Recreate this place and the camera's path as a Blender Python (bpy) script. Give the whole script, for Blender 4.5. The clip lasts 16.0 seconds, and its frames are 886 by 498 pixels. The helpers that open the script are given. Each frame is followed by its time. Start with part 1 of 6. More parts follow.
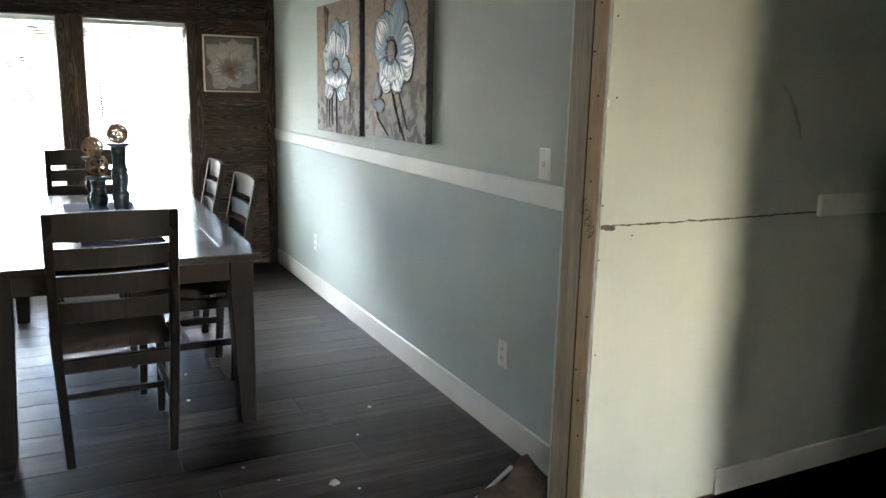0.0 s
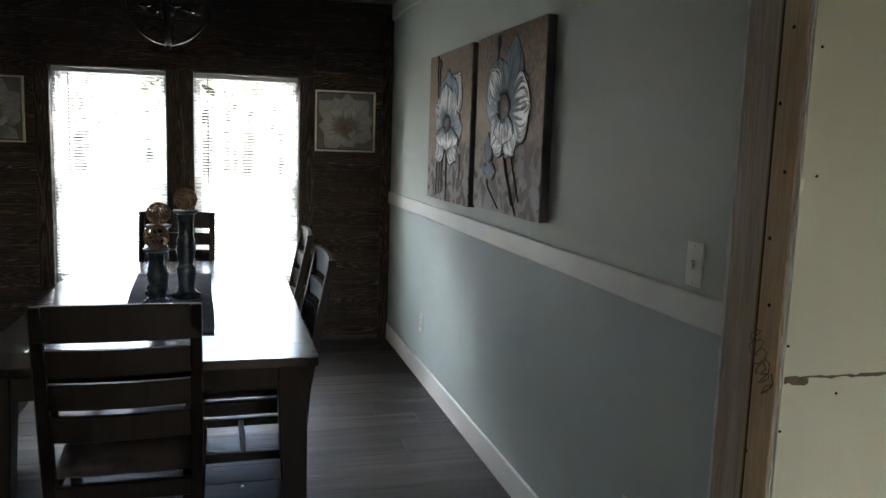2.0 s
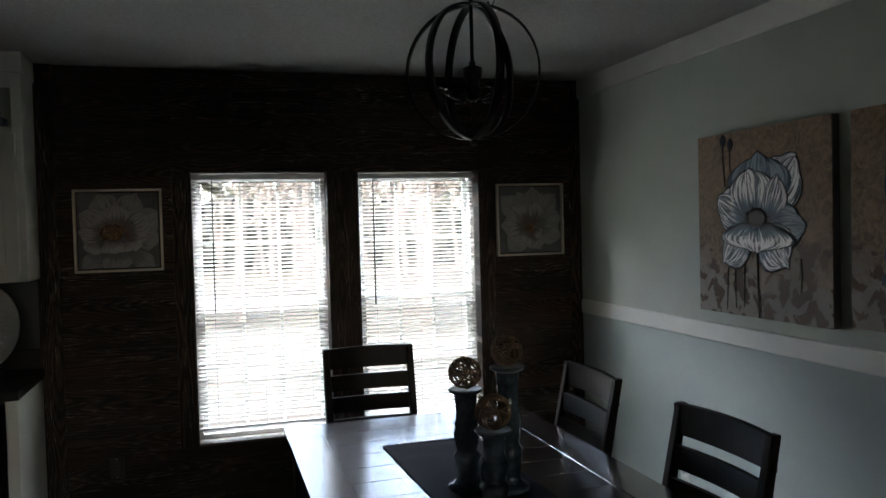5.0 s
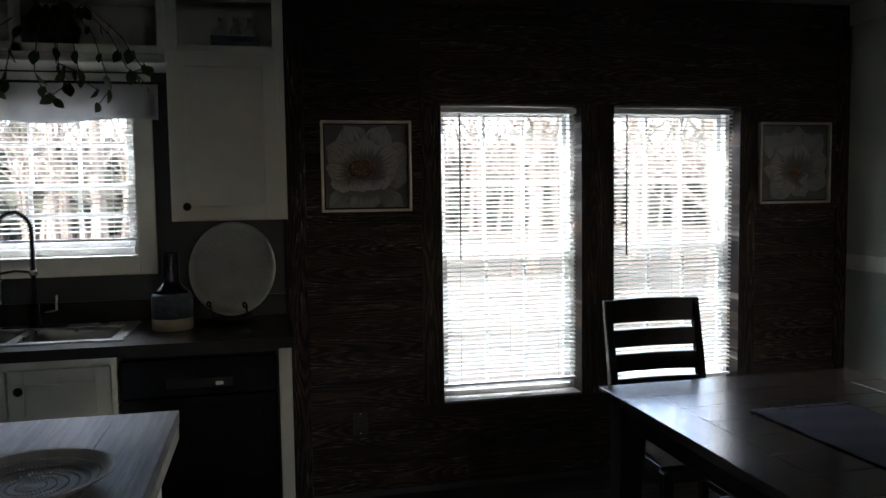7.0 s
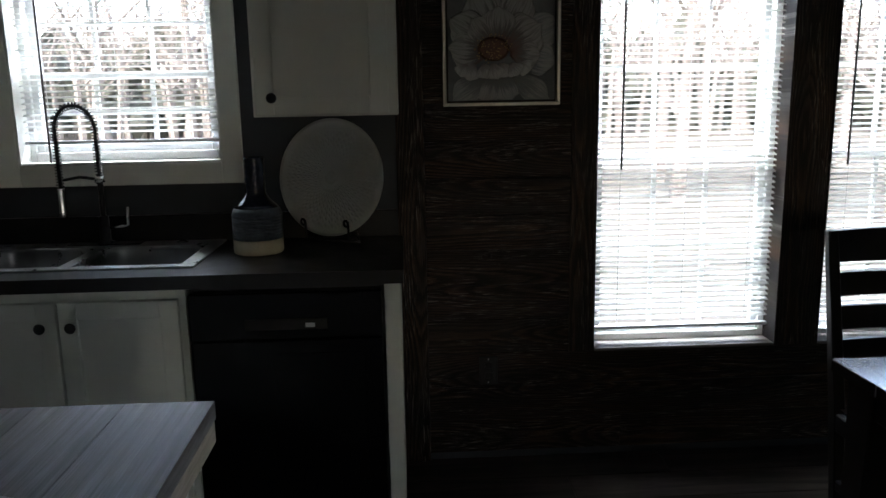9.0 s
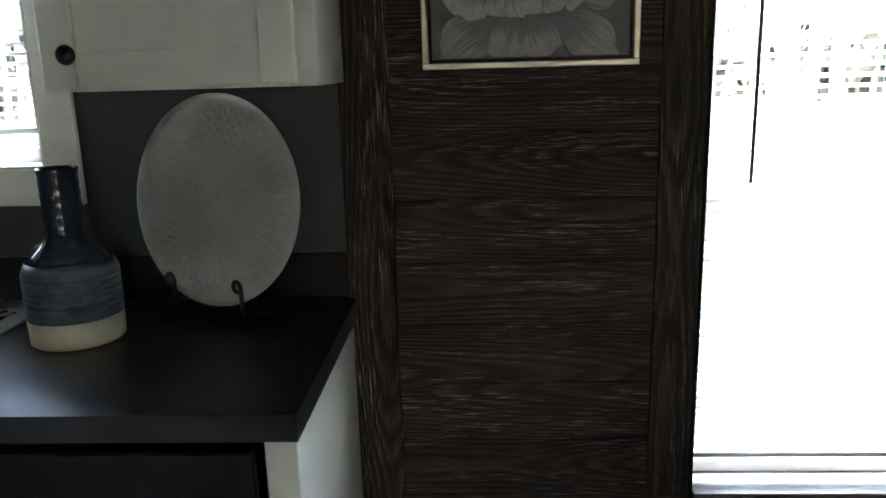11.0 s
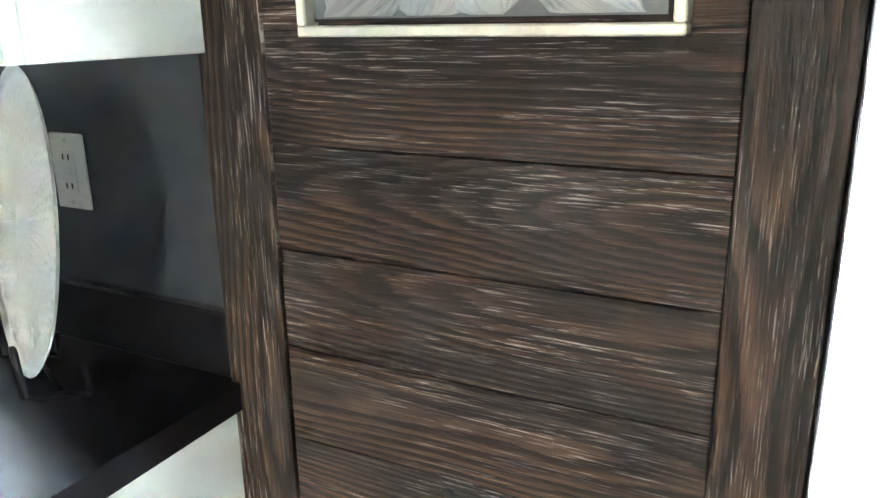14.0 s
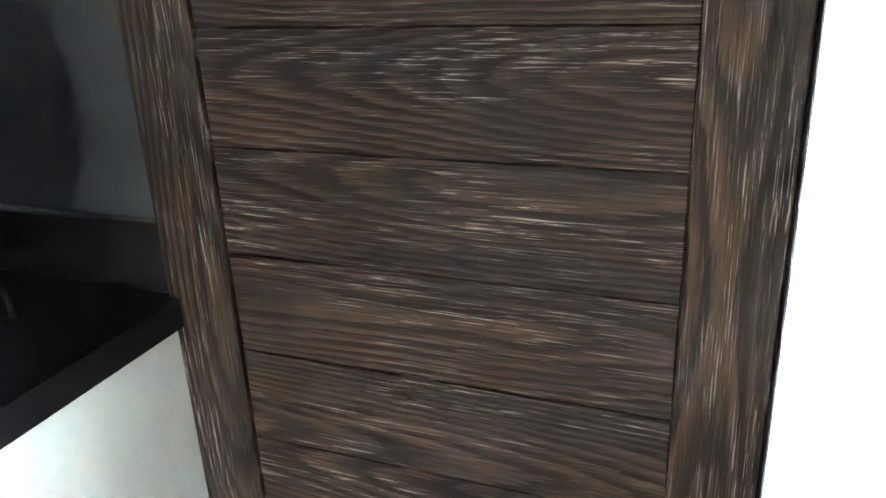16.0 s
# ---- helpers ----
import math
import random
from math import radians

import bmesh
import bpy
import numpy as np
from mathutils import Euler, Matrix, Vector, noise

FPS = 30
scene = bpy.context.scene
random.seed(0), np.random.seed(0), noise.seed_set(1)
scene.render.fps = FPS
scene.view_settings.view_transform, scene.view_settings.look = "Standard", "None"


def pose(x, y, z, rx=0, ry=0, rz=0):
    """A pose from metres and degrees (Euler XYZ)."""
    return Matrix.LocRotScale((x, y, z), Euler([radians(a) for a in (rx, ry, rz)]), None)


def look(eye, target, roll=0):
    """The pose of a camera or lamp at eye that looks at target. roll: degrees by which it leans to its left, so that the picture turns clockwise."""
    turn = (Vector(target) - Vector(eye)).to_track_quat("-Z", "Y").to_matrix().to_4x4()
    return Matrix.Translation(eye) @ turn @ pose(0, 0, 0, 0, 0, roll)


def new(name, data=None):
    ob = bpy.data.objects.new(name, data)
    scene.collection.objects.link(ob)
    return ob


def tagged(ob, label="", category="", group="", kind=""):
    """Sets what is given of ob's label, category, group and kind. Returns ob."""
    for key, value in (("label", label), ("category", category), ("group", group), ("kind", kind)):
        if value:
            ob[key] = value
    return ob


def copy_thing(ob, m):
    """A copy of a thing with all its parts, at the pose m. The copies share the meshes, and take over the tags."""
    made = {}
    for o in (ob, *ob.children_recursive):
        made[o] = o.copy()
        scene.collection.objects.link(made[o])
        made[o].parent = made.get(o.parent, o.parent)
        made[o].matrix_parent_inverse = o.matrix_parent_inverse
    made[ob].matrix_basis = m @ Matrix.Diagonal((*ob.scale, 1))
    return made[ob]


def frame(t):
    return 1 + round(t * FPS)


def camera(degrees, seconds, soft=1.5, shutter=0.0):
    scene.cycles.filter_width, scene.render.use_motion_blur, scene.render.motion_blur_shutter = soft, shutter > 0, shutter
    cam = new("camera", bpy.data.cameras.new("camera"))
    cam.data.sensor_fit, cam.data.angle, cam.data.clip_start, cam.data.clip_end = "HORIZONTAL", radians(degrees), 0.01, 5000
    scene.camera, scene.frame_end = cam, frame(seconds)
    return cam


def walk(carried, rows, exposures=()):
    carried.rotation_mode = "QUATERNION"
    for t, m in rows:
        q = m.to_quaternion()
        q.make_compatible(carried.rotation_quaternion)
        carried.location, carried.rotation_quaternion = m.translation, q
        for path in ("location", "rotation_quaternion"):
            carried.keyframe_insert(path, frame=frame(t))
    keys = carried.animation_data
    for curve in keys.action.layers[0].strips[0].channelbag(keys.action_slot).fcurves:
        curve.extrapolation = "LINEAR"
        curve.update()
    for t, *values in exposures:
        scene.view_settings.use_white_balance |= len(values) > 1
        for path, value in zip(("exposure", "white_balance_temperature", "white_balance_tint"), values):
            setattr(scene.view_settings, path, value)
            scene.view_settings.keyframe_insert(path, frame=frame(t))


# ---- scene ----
cam = camera(59.5, 16.0)
PATH = [
    (0, (0.393, 0.164, 1.433), (1.269, 1.917, 1.034), 1.3),
    (0.5, (0.513, 0.334, 1.448), (1.338, 2.111, 1.043), 2.4),
    (1, (0.684, 0.509, 1.455), (1.469, 2.312, 1.088), 1.5),
    (1.5, (0.827, 0.671, 1.483), (1.424, 2.557, 1.188), 2.2),
    (2, (0.845, 0.834, 1.46), (1.379, 2.743, 1.194), 1.9),
    (2.5, (0.728, 1.027, 1.511), (1.119, 2.982, 1.359), -0.6),
    (3, (0.654, 1.269, 1.585), (0.761, 3.263, 1.469), -0.2),
    (5.5, (-0.461, 2.316, 1.573), (0.172, 4.213, 1.517), -1.7),
    (6, (-0.698, 2.481, 1.54), (-0.181, 4.41, 1.43), -1.5),
    (6.5, (-0.897, 2.683, 1.526), (-0.477, 4.634, 1.398), -1.8),
    (7, (-1.079, 2.798, 1.473), (-0.645, 4.745, 1.327), -0.8),
    (7.5, (-1.204, 2.873, 1.439), (-0.778, 4.817, 1.239), 0.4),
    (8, (-1.088, 3.074, 1.43), (-0.923, 5.046, 1.14), -0.7),
    (8.2, (-1.052, 3.167, 1.433), (-0.915, 5.138, 1.121), -1.1),
    (10.3, (-0.875, 4.408, 1.415), (-1.035, 6.348, 0.959), -1.5),
    (10.5, (-0.834, 4.545, 1.413), (-1.05, 6.502, 1.062), -1.9),
    (11, (-0.734, 4.855, 1.392), (-0.829, 6.8, 0.935), -1.6),
    (11.5, (-0.627, 5.115, 1.387), (-0.834, 7.029, 0.843), -1.6),
    (12, (-0.623, 5.398, 1.367), (-0.92, 7.305, 0.843), -1.8),
    (12.5, (-0.505, 5.566, 1.367), (-0.923, 7.419, 0.739), -2.0),
    (13, (-0.352, 5.647, 1.397), (-1.029, 7.419, 0.763), -2.9),
    (13.5, (-0.303, 5.689, 1.409), (-1.246, 7.363, 0.854), -3.4),
    (14, (-0.284, 5.694, 1.407), (-1.165, 7.394, 0.831), -0.9),
    (14.5, (-0.283, 5.694, 1.402), (-1.13, 7.404, 0.804), -0.0),
    (15, (-0.285, 5.689, 1.364), (-1.08, 7.413, 0.736), 0.4),
    (15.5, (-0.29, 5.687, 1.343), (-1.06, 7.402, 0.66), -0.1),
    (16, (-0.319, 5.712, 1.331), (-1.027, 7.436, 0.606), -2.6),
]
EXPOSURES = [(0.0, 5.45, 6900, 12), (0.5, 5.2, 6900, 12), (1.0, 4.9, 6900, 12), (1.5, 4.45, 6900, 12), (2.0, 4.15, 6900, 13), (2.5, 3.8, 6900, 13), (3.0, 3.4, 6900, 14), (5.5, 3.0, 6700, 15), (8.0, 2.9, 6600, 15), (10.3, 3.95, 6400, 11), (10.5, 4.25, 6400, 11), (11.0, 4.75, 6200, 11), (11.5, 5.0, 6150, 11), (12.0, 5.65, 6000, 11), (12.5, 6.7, 5900, 11), (13.0, 7.3, 5850, 11), (14.0, 7.75, 5850, 11), (15.0, 7.6, 5850, 11), (16.0, 7.35, 5850, 11)]
walk(cam, [(t, look(eye, target, roll)) for t, eye, target, roll in PATH], EXPOSURES)

# ---- world, daylight ----
SUN_UP, SUN_TURN = radians(38), radians(200)
world = bpy.data.worlds.new("overcast_sky")
scene.world = world
world.use_nodes = True
wn = world.node_tree
sky = wn.nodes.new("ShaderNodeTexSky")
sky.sky_type, sky.sun_disc = "NISHITA", False
sky.sun_elevation, sky.sun_rotation = SUN_UP, SUN_TURN
sky.air_density, sky.dust_density, sky.ozone_density = 1.0, 2.0, 1.0
wn.links.new(sky.outputs[0], wn.nodes["Background"].inputs[0])
wn.nodes["Background"].inputs[1].default_value = 0.15

sun_data = bpy.data.lights.new("sun", "SUN")
sun_data.energy, sun_data.angle, sun_data.color = 1.0, radians(15), (1.0, 0.98, 0.95)
sun = new("sun", sun_data)
sun.rotation_euler = (radians(90) - SUN_UP, 0, radians(180) - SUN_TURN)


def sky_lamp(name, x, y, z, w, h, rx, rz, watts):
    d = bpy.data.lights.new(name, "AREA")
    d.shape, d.size, d.size_y, d.energy, d.color = "RECTANGLE", w, h, watts, (0.84, 0.93, 1.0)
    ob = new(name, d)
    ob.matrix_world = pose(x, y, z, rx, 0, rz)
    return ob


# unseen area lamps boosting sky light: upper sky before windows, living room's window behind
sky_lamp("sky_boost_dining", 0.53, 8.0, 3.3, 2.6, 1.6, -48, 0, 66)
sky_lamp("sky_boost_kitchen", -2.0, 8.0, 3.3, 1.2, 1.6, -48, 0, 28)
sky_lamp("sky_boost_living", 1.8, -3.46, 1.4, 0.8, 1.5, 90, 0, 0.19)

# ---- materials ----


def mat(name, base=(0.5, 0.5, 0.5), rough=0.5, metal=0.0, spec=0.5):
    m = bpy.data.materials.new(name)
    m.use_nodes = True
    b = m.node_tree.nodes["Principled BSDF"]
    b.inputs["Base Color"].default_value = (*base, 1)
    b.inputs["Roughness"].default_value = rough
    b.inputs["Metallic"].default_value = metal
    b.inputs["Specular IOR Level"].default_value = spec
    return m


class Nodes:
    """Short hand for building node chains."""

    def __init__(self, m):
        self.t = m.node_tree
        self.b = self.t.nodes["Principled BSDF"]

    def node(self, kind, **props):
        n = self.t.nodes.new(kind)
        for k, v in props.items():
            if k == "operation":
                n.operation = v
            elif k == "data_type":
                n.data_type = v
            elif k == "blend_type":
                n.blend_type = v
            elif k == "noise_dimensions":
                n.noise_dimensions = v
        return n

    def link(self, a, b):
        self.t.links.new(a, b)

    def put(self, sock, v):
        if isinstance(v, (int, float)):
            sock.default_value = v
        elif isinstance(v, tuple):
            sock.default_value = v if len(v) != 3 or sock.type != "RGBA" else (*v, 1)
        else:
            self.link(v, sock)

    def math(self, op, a, b=0.0, c=None):
        n = self.node("ShaderNodeMath", operation=op)
        self.put(n.inputs[0], a)
        self.put(n.inputs[1], b)
        if c is not None:
            self.put(n.inputs[2], c)
        return n.outputs[0]

    def coords(self, scale=(1, 1, 1), shift=None, what="Object"):
        tc = self.node("ShaderNodeTexCoord")
        mp = self.node("ShaderNodeMapping")
        self.link(tc.outputs[what], mp.inputs[0])
        mp.inputs["Scale"].default_value = scale
        if shift is not None:
            self.link(shift, mp.inputs["Location"])
        return mp.outputs[0]

    def noise(self, vec, scale, detail=4.0, rough=0.6, distort=0.0):
        n = self.node("ShaderNodeTexNoise")
        if vec is not None:
            self.link(vec, n.inputs["Vector"])
        n.inputs["Scale"].default_value = scale
        n.inputs["Detail"].default_value = detail
        n.inputs["Roughness"].default_value = rough
        n.inputs["Distortion"].default_value = distort
        return n.outputs[0]

    def ramp(self, fac, stops):
        n = self.node("ShaderNodeValToRGB")
        self.link(fac, n.inputs[0])
        el = n.color_ramp.elements
        while len(el) < len(stops):
            el.new(0.5)
        for e, (p, c) in zip(el, stops):
            e.position, e.color = p, (*c, 1) if isinstance(c, tuple) else (c, c, c, 1)
        return n.outputs[0]

    def mix(self, fac, a, b, blend="MIX"):
        n = self.node("ShaderNodeMix", data_type="RGBA", blend_type=blend)
        self.put(n.inputs[0], fac)
        self.put(n.inputs[6], a)
        self.put(n.inputs[7], b)
        return n.outputs[2]

    def color(self, sock):
        self.put(self.b.inputs["Base Color"], sock)

    def rough(self, sock):
        self.put(self.b.inputs["Roughness"], sock)

    def bump(self, height, strength=0.3, dist=0.002):
        n = self.node("ShaderNodeBump")
        n.inputs["Strength"].default_value = strength
        n.inputs["Distance"].default_value = dist
        self.link(height, n.inputs["Height"])
        self.link(n.outputs[0], self.b.inputs["Normal"])

    def random(self):
        return self.node("ShaderNodeObjectInfo").outputs["Random"]


def speckled(name, base, rough, amount=0.12, scale=6.0, fine=180.0, bump=0.15, dist=0.001, metal=0.0, spec=0.5):
    """A painted or moulded surface: broad mottling, fine grain, small relief."""
    m = mat(name, base, rough, metal, spec)
    n = Nodes(m)
    v = n.coords()
    big = n.noise(v, scale, 3)
    small = n.noise(v, fine, 2)
    dark = tuple(c * (1 - amount) for c in base)
    light = tuple(min(1, c * (1 + amount)) for c in base)
    n.color(n.mix(0.25, n.ramp(big, [(0.3, dark), (0.7, light)]), n.ramp(small, [(0.3, dark), (0.7, light)])))
    n.rough(n.math("MULTIPLY_ADD", big, 0.2, rough - 0.1))
    n.bump(small, bump, dist)
    return m


def brushed_plank(name, axis):
    """Dark stained, wire brushed pine with cathedral grain and limed streaks; grain along axis 'x' or 'z'."""
    m = mat(name, (0.05, 0.04, 0.03), 0.6, 0, 0.2)
    n = Nodes(m)
    tc = n.node("ShaderNodeTexCoord")
    sep = n.node("ShaderNodeSeparateXYZ")
    n.link(tc.outputs["Object"], sep.inputs[0])
    along, across = (sep.outputs[0], sep.outputs[2]) if axis == "x" else (sep.outputs[2], sep.outputs[0])
    rnd = n.random()
    r2 = n.math("FRACT", n.math("MULTIPLY", rnd, 17.31))
    r3 = n.math("FRACT", n.math("MULTIPLY", rnd, 53.77))
    along = n.math("ADD", along, n.math("MULTIPLY", rnd, 40.0))
    # slow wander of the grain
    c1 = n.node("ShaderNodeCombineXYZ")
    n.put(c1.inputs[0], n.math("MULTIPLY", along, 1.1))
    n.put(c1.inputs[1], n.math("MULTIPLY", across, 7.0))
    n.put(c1.inputs[2], n.math("MULTIPLY", r2, 30.0))
    wander = n.math("SUBTRACT", n.noise(c1.outputs[0], 1.6, 3, 0.55), 0.5)
    c2 = n.node("ShaderNodeCombineXYZ")
    n.put(c2.inputs[0], n.math("MULTIPLY", along, 11.0))
    n.put(c2.inputs[1], n.math("MULTIPLY", across, 260.0))
    jag = n.math("SUBTRACT", n.noise(c2.outputs[0], 1.0, 3, 0.6), 0.5)
    # flat-sawn board cut from a tapering, bending log
    v0 = n.math("MULTIPLY_ADD", r3, 0.13, -0.065)
    dv = n.math("SUBTRACT", across, v0)
    c3 = n.node("ShaderNodeCombineXYZ")
    n.put(c3.inputs[0], n.math("MULTIPLY", along, 1.0))
    n.put(c3.inputs[1], n.math("MULTIPLY", r2, 11.0))
    depth = n.math("MULTIPLY", n.noise(c3.outputs[0], 1.0, 1, 0.4), 0.15)
    rad = n.math("SQRT", n.math("ADD", n.math("MULTIPLY", dv, dv), n.math("MULTIPLY", depth, depth)))
    rad = n.math("ADD", rad, n.math("MULTIPLY", wander, 0.016))
    rad = n.math("ADD", rad, n.math("MULTIPLY", jag, 0.0060))
    ring = n.math("FRACT", n.math("MULTIPLY", rad, 150.0))
    late = n.ramp(ring, [(0.0, 0.0), (0.28, 0.08), (0.70, 1.0), (0.90, 0.95), (1.0, 0.0)])
    # fibre streaks
    c4 = n.node("ShaderNodeCombineXYZ")
    n.put(c4.inputs[0], n.math("MULTIPLY", along, 15.0))
    n.put(c4.inputs[1], n.math("ADD", n.math("MULTIPLY", across, 540.0), n.math("MULTIPLY", wander, 6.0)))
    n.put(c4.inputs[2], n.math("MULTIPLY", r3, 9.0))
    fibre = n.noise(c4.outputs[0], 1.0, 4, 0.65)
    c5 = n.node("ShaderNodeCombineXYZ")
    n.put(c5.inputs[0], n.math("MULTIPLY", along, 3.0))
    n.put(c5.inputs[1], n.math("MULTIPLY", across, 14.0))
    n.put(c5.inputs[2], n.math("MULTIPLY", rnd, 21.0))
    blotch = n.noise(c5.outputs[0], 1.0, 3, 0.6)
    dark = n.mix(blotch, (0.008, 0.0055, 0.0045), (0.018, 0.011, 0.0075))
    brown = n.mix(n.ramp(blotch, [(0.42, 0.0), (0.62, 1.0)]), (0.036, 0.0265, 0.020), (0.080, 0.045, 0.026))
    col = n.mix(late, dark, brown)
    col = n.mix(n.ramp(fibre, [(0.39, 0.65), (0.49, 0.0)]), col, (0.008, 0.0055, 0.0045))
    streak = n.math("MULTIPLY", n.ramp(fibre, [(0.575, 0.0), (0.635, 1.0)]), n.ramp(n.noise(c1.outputs[0], 2.3, 3, 0.6), [(0.44, 0.06), (0.62, 0.95)]))
    streak = n.math("MULTIPLY", streak, n.math("MULTIPLY_ADD", late, 0.6, 0.4))
    col = n.mix(streak, col, (0.42, 0.385, 0.345))
    n.color(col)
    n.rough(n.math("MULTIPLY_ADD", fibre, 0.25, 0.42))
    n.bump(n.math("ADD", n.math("MULTIPLY", late, 0.6), fibre), 0.45, 0.0015)
    return m


def floor_plank_mat():
    m = mat("vinyl_plank", (0.05, 0.045, 0.04), 0.4, 0, 0.22)
    n = Nodes(m)
    tc = n.node("ShaderNodeTexCoord")
    sep = n.node("ShaderNodeSeparateXYZ")
    n.link(tc.outputs["Object"], sep.inputs[0])
    rnd = n.random()
    cmb = n.node("ShaderNodeCombineXYZ")
    n.put(cmb.inputs[0], n.math("MULTIPLY_ADD", sep.outputs[0], 1.6, n.math("MULTIPLY", rnd, 60.0)))
    n.put(cmb.inputs[1], n.math("MULTIPLY", sep.outputs[1], 20.0))
    grain = n.noise(cmb.outputs[0], 1.0, 6, 0.65, 0.6)
    fine = n.noise(n.coords((12, 500, 1)), 1.0, 2)
    dust = n.noise(n.coords(what="Object"), 1.3, 5)
    dark = n.mix(rnd, (0.006, 0.0055, 0.0055), (0.014, 0.011, 0.010))
    light = n.mix(rnd, (0.016, 0.014, 0.013), (0.105, 0.086, 0.074))
    col = n.mix(n.ramp(grain, [(0.38, 0.0), (0.66, 1.0)]), dark, light)
    col = n.mix(n.ramp(fine, [(0.48, 0.0), (0.78, 0.35)]), col, (0.09, 0.075, 0.068))
    n.color(n.mix(n.ramp(dust, [(0.5, 0.0), (0.85, 0.06)]), col, (0.3, 0.3, 0.3)))
    n.rough(n.math("MULTIPLY_ADD", dust, 0.25, 0.26))
    n.bump(n.math("ADD", grain, n.math("MULTIPLY", fine, 0.5)), 0.12, 0.0006)
    return m


def grained(name, dark, light, rough, stretch=(2, 40, 40), spec=0.5, scale=1.0, bump=0.2):
    m = mat(name, dark, rough, 0, spec)
    n = Nodes(m)
    v = n.coords(stretch)
    g = n.noise(v, scale, 5, 0.62, 0.5)
    f = n.noise(n.coords(tuple(s * 6 for s in stretch)), scale, 2)
    col = n.mix(n.ramp(g, [(0.3, 0.0), (0.7, 1.0)]), dark, light)
    n.color(n.mix(n.ramp(f, [(0.35, 0.4), (0.6, 0.0)]), col, tuple(c * 0.6 for c in dark)))
    if bump > 0:
        n.rough(n.math("MULTIPLY_ADD", g, 0.18, rough - 0.08))
        n.bump(g, bump, 0.0008)
    return m


def ceiling_mat():
    m = mat("popcorn_ceiling", (0.72, 0.71, 0.68), 0.9, 0, 0.2)
    n = Nodes(m)
    v = n.coords()
    a = n.noise(v, 85, 4, 0.75)
    b = n.noise(v, 3, 3)
    # shading of the popcorn relief put into the colour: hollows darker, bumps lighter
    n.color(n.mix(n.ramp(a, [(0.35, 0.0), (0.65, 1.0)]), n.mix(b, (0.62, 0.61, 0.58), (0.70, 0.69, 0.66)), (0.86, 0.85, 0.82)))
    n.bump(a, 1.0, 0.03)
    return m


def canvas_mat():
    m = mat("painted_canvas", (0.3, 0.25, 0.2), 0.6)
    n = Nodes(m)
    v = n.coords()
    tc = n.node("ShaderNodeTexCoord")
    sep = n.node("ShaderNodeSeparateXYZ")
    n.link(tc.outputs["Object"], sep.inputs[0])
    big = n.noise(v, 7, 6, 0.7, 1.0)
    mid = n.noise(v, 22, 5, 0.7, 1.5)
    fine = n.noise(v, 300, 2)
    tan = n.mix(n.ramp(mid, [(0.35, 0.0), (0.65, 1.0)]), (0.15, 0.086, 0.041), (0.34, 0.215, 0.112))
    grey = n.mix(mid, (0.23, 0.185, 0.145), (0.37, 0.315, 0.265))
    rust = n.mix(mid, (0.055, 0.028, 0.014), (0.12, 0.062, 0.029))
    low = n.math("ADD", n.math("MULTIPLY", sep.outputs[2], -1.5), big)
    col = n.mix(n.ramp(low, [(0.66, 0.0), (0.88, 1.0)]), tan, grey)
    patch = n.math("MULTIPLY", n.ramp(n.noise(v, 13, 3, 0.5, 0.6), [(0.50, 0.0), (0.53, 1.0)]), n.ramp(low, [(0.55, 0.0), (0.68, 1.0)]))
    n.color(n.mix(patch, col, rust))
    n.bump(n.math("ADD", mid, n.math("MULTIPLY", fine, 0.3)), 0.5, 0.003)
    return m


def petal_mat(name, root, body, tip, vein, veining=0.95, streaks=1.0):
    """Paint that runs from the petal's root to its tip (uv v), streaked along its length."""
    m = mat(name, body, 0.4)
    n = Nodes(m)
    uv = n.node("ShaderNodeTexCoord").outputs["UV"]
    sep = n.node("ShaderNodeSeparateXYZ")
    n.link(uv, sep.inputs[0])
    rnd = n.random()
    cmb = n.node("ShaderNodeCombineXYZ")
    n.put(cmb.inputs[0], n.math("MULTIPLY", sep.outputs[0], 22.0))
    n.put(cmb.inputs[1], n.math("MULTIPLY", sep.outputs[1], 1.9))
    n.put(cmb.inputs[2], n.math("MULTIPLY", rnd, 31.0))
    s = n.noise(cmb.outputs[0], 1.0, 4, 0.6)
    blot = n.noise(n.coords((9, 9, 9)), 1.0, 3)
    along = n.math("ADD", sep.outputs[1], n.math("MULTIPLY", n.math("SUBTRACT", s, 0.5), streaks))
    along = n.math("ADD", along, n.math("MULTIPLY", n.math("SUBTRACT", blot, 0.5), 0.5))
    col = n.ramp(along, [(0.12, root), (0.42, body), (0.66, tip), (1.0, tip)])
    n.color(n.mix(n.ramp(s, [(0.44, veining), (0.52, 0.0)]), col, vein))
    n.bump(s, 0.5, 0.003)
    return m


M = {}
M["plank_h"] = brushed_plank("brushed_pine_across", "x")
M["plank_v"] = brushed_plank("brushed_pine_upright", "z")
M["floor"] = floor_plank_mat()
M["sage_up"] = speckled("sage_paint_upper", (0.50, 0.535, 0.465), 0.6, 0.05, 2.5, 260, 0.12)
M["sage_low"] = speckled("sage_paint_lower", (0.46, 0.525, 0.495), 0.6, 0.05, 2.5, 260, 0.12)
M["living"] = speckled("living_wall_paint", (0.50, 0.525, 0.47), 0.65, 0.05, 2.0, 260, 0.12)
M["slate"] = speckled("slate_wall_paint", (0.034, 0.039, 0.047), 0.55, 0.06, 3, 240, 0.12)
M["white_trim"] = speckled("white_trim_paint", (0.78, 0.77, 0.72), 0.4, 0.04, 4, 120, 0.08)
M["cabinet"] = speckled("white_cabinet_paint", (0.74, 0.73, 0.66), 0.4, 0.05, 5, 150, 0.1)
M["ceiling"] = ceiling_mat()
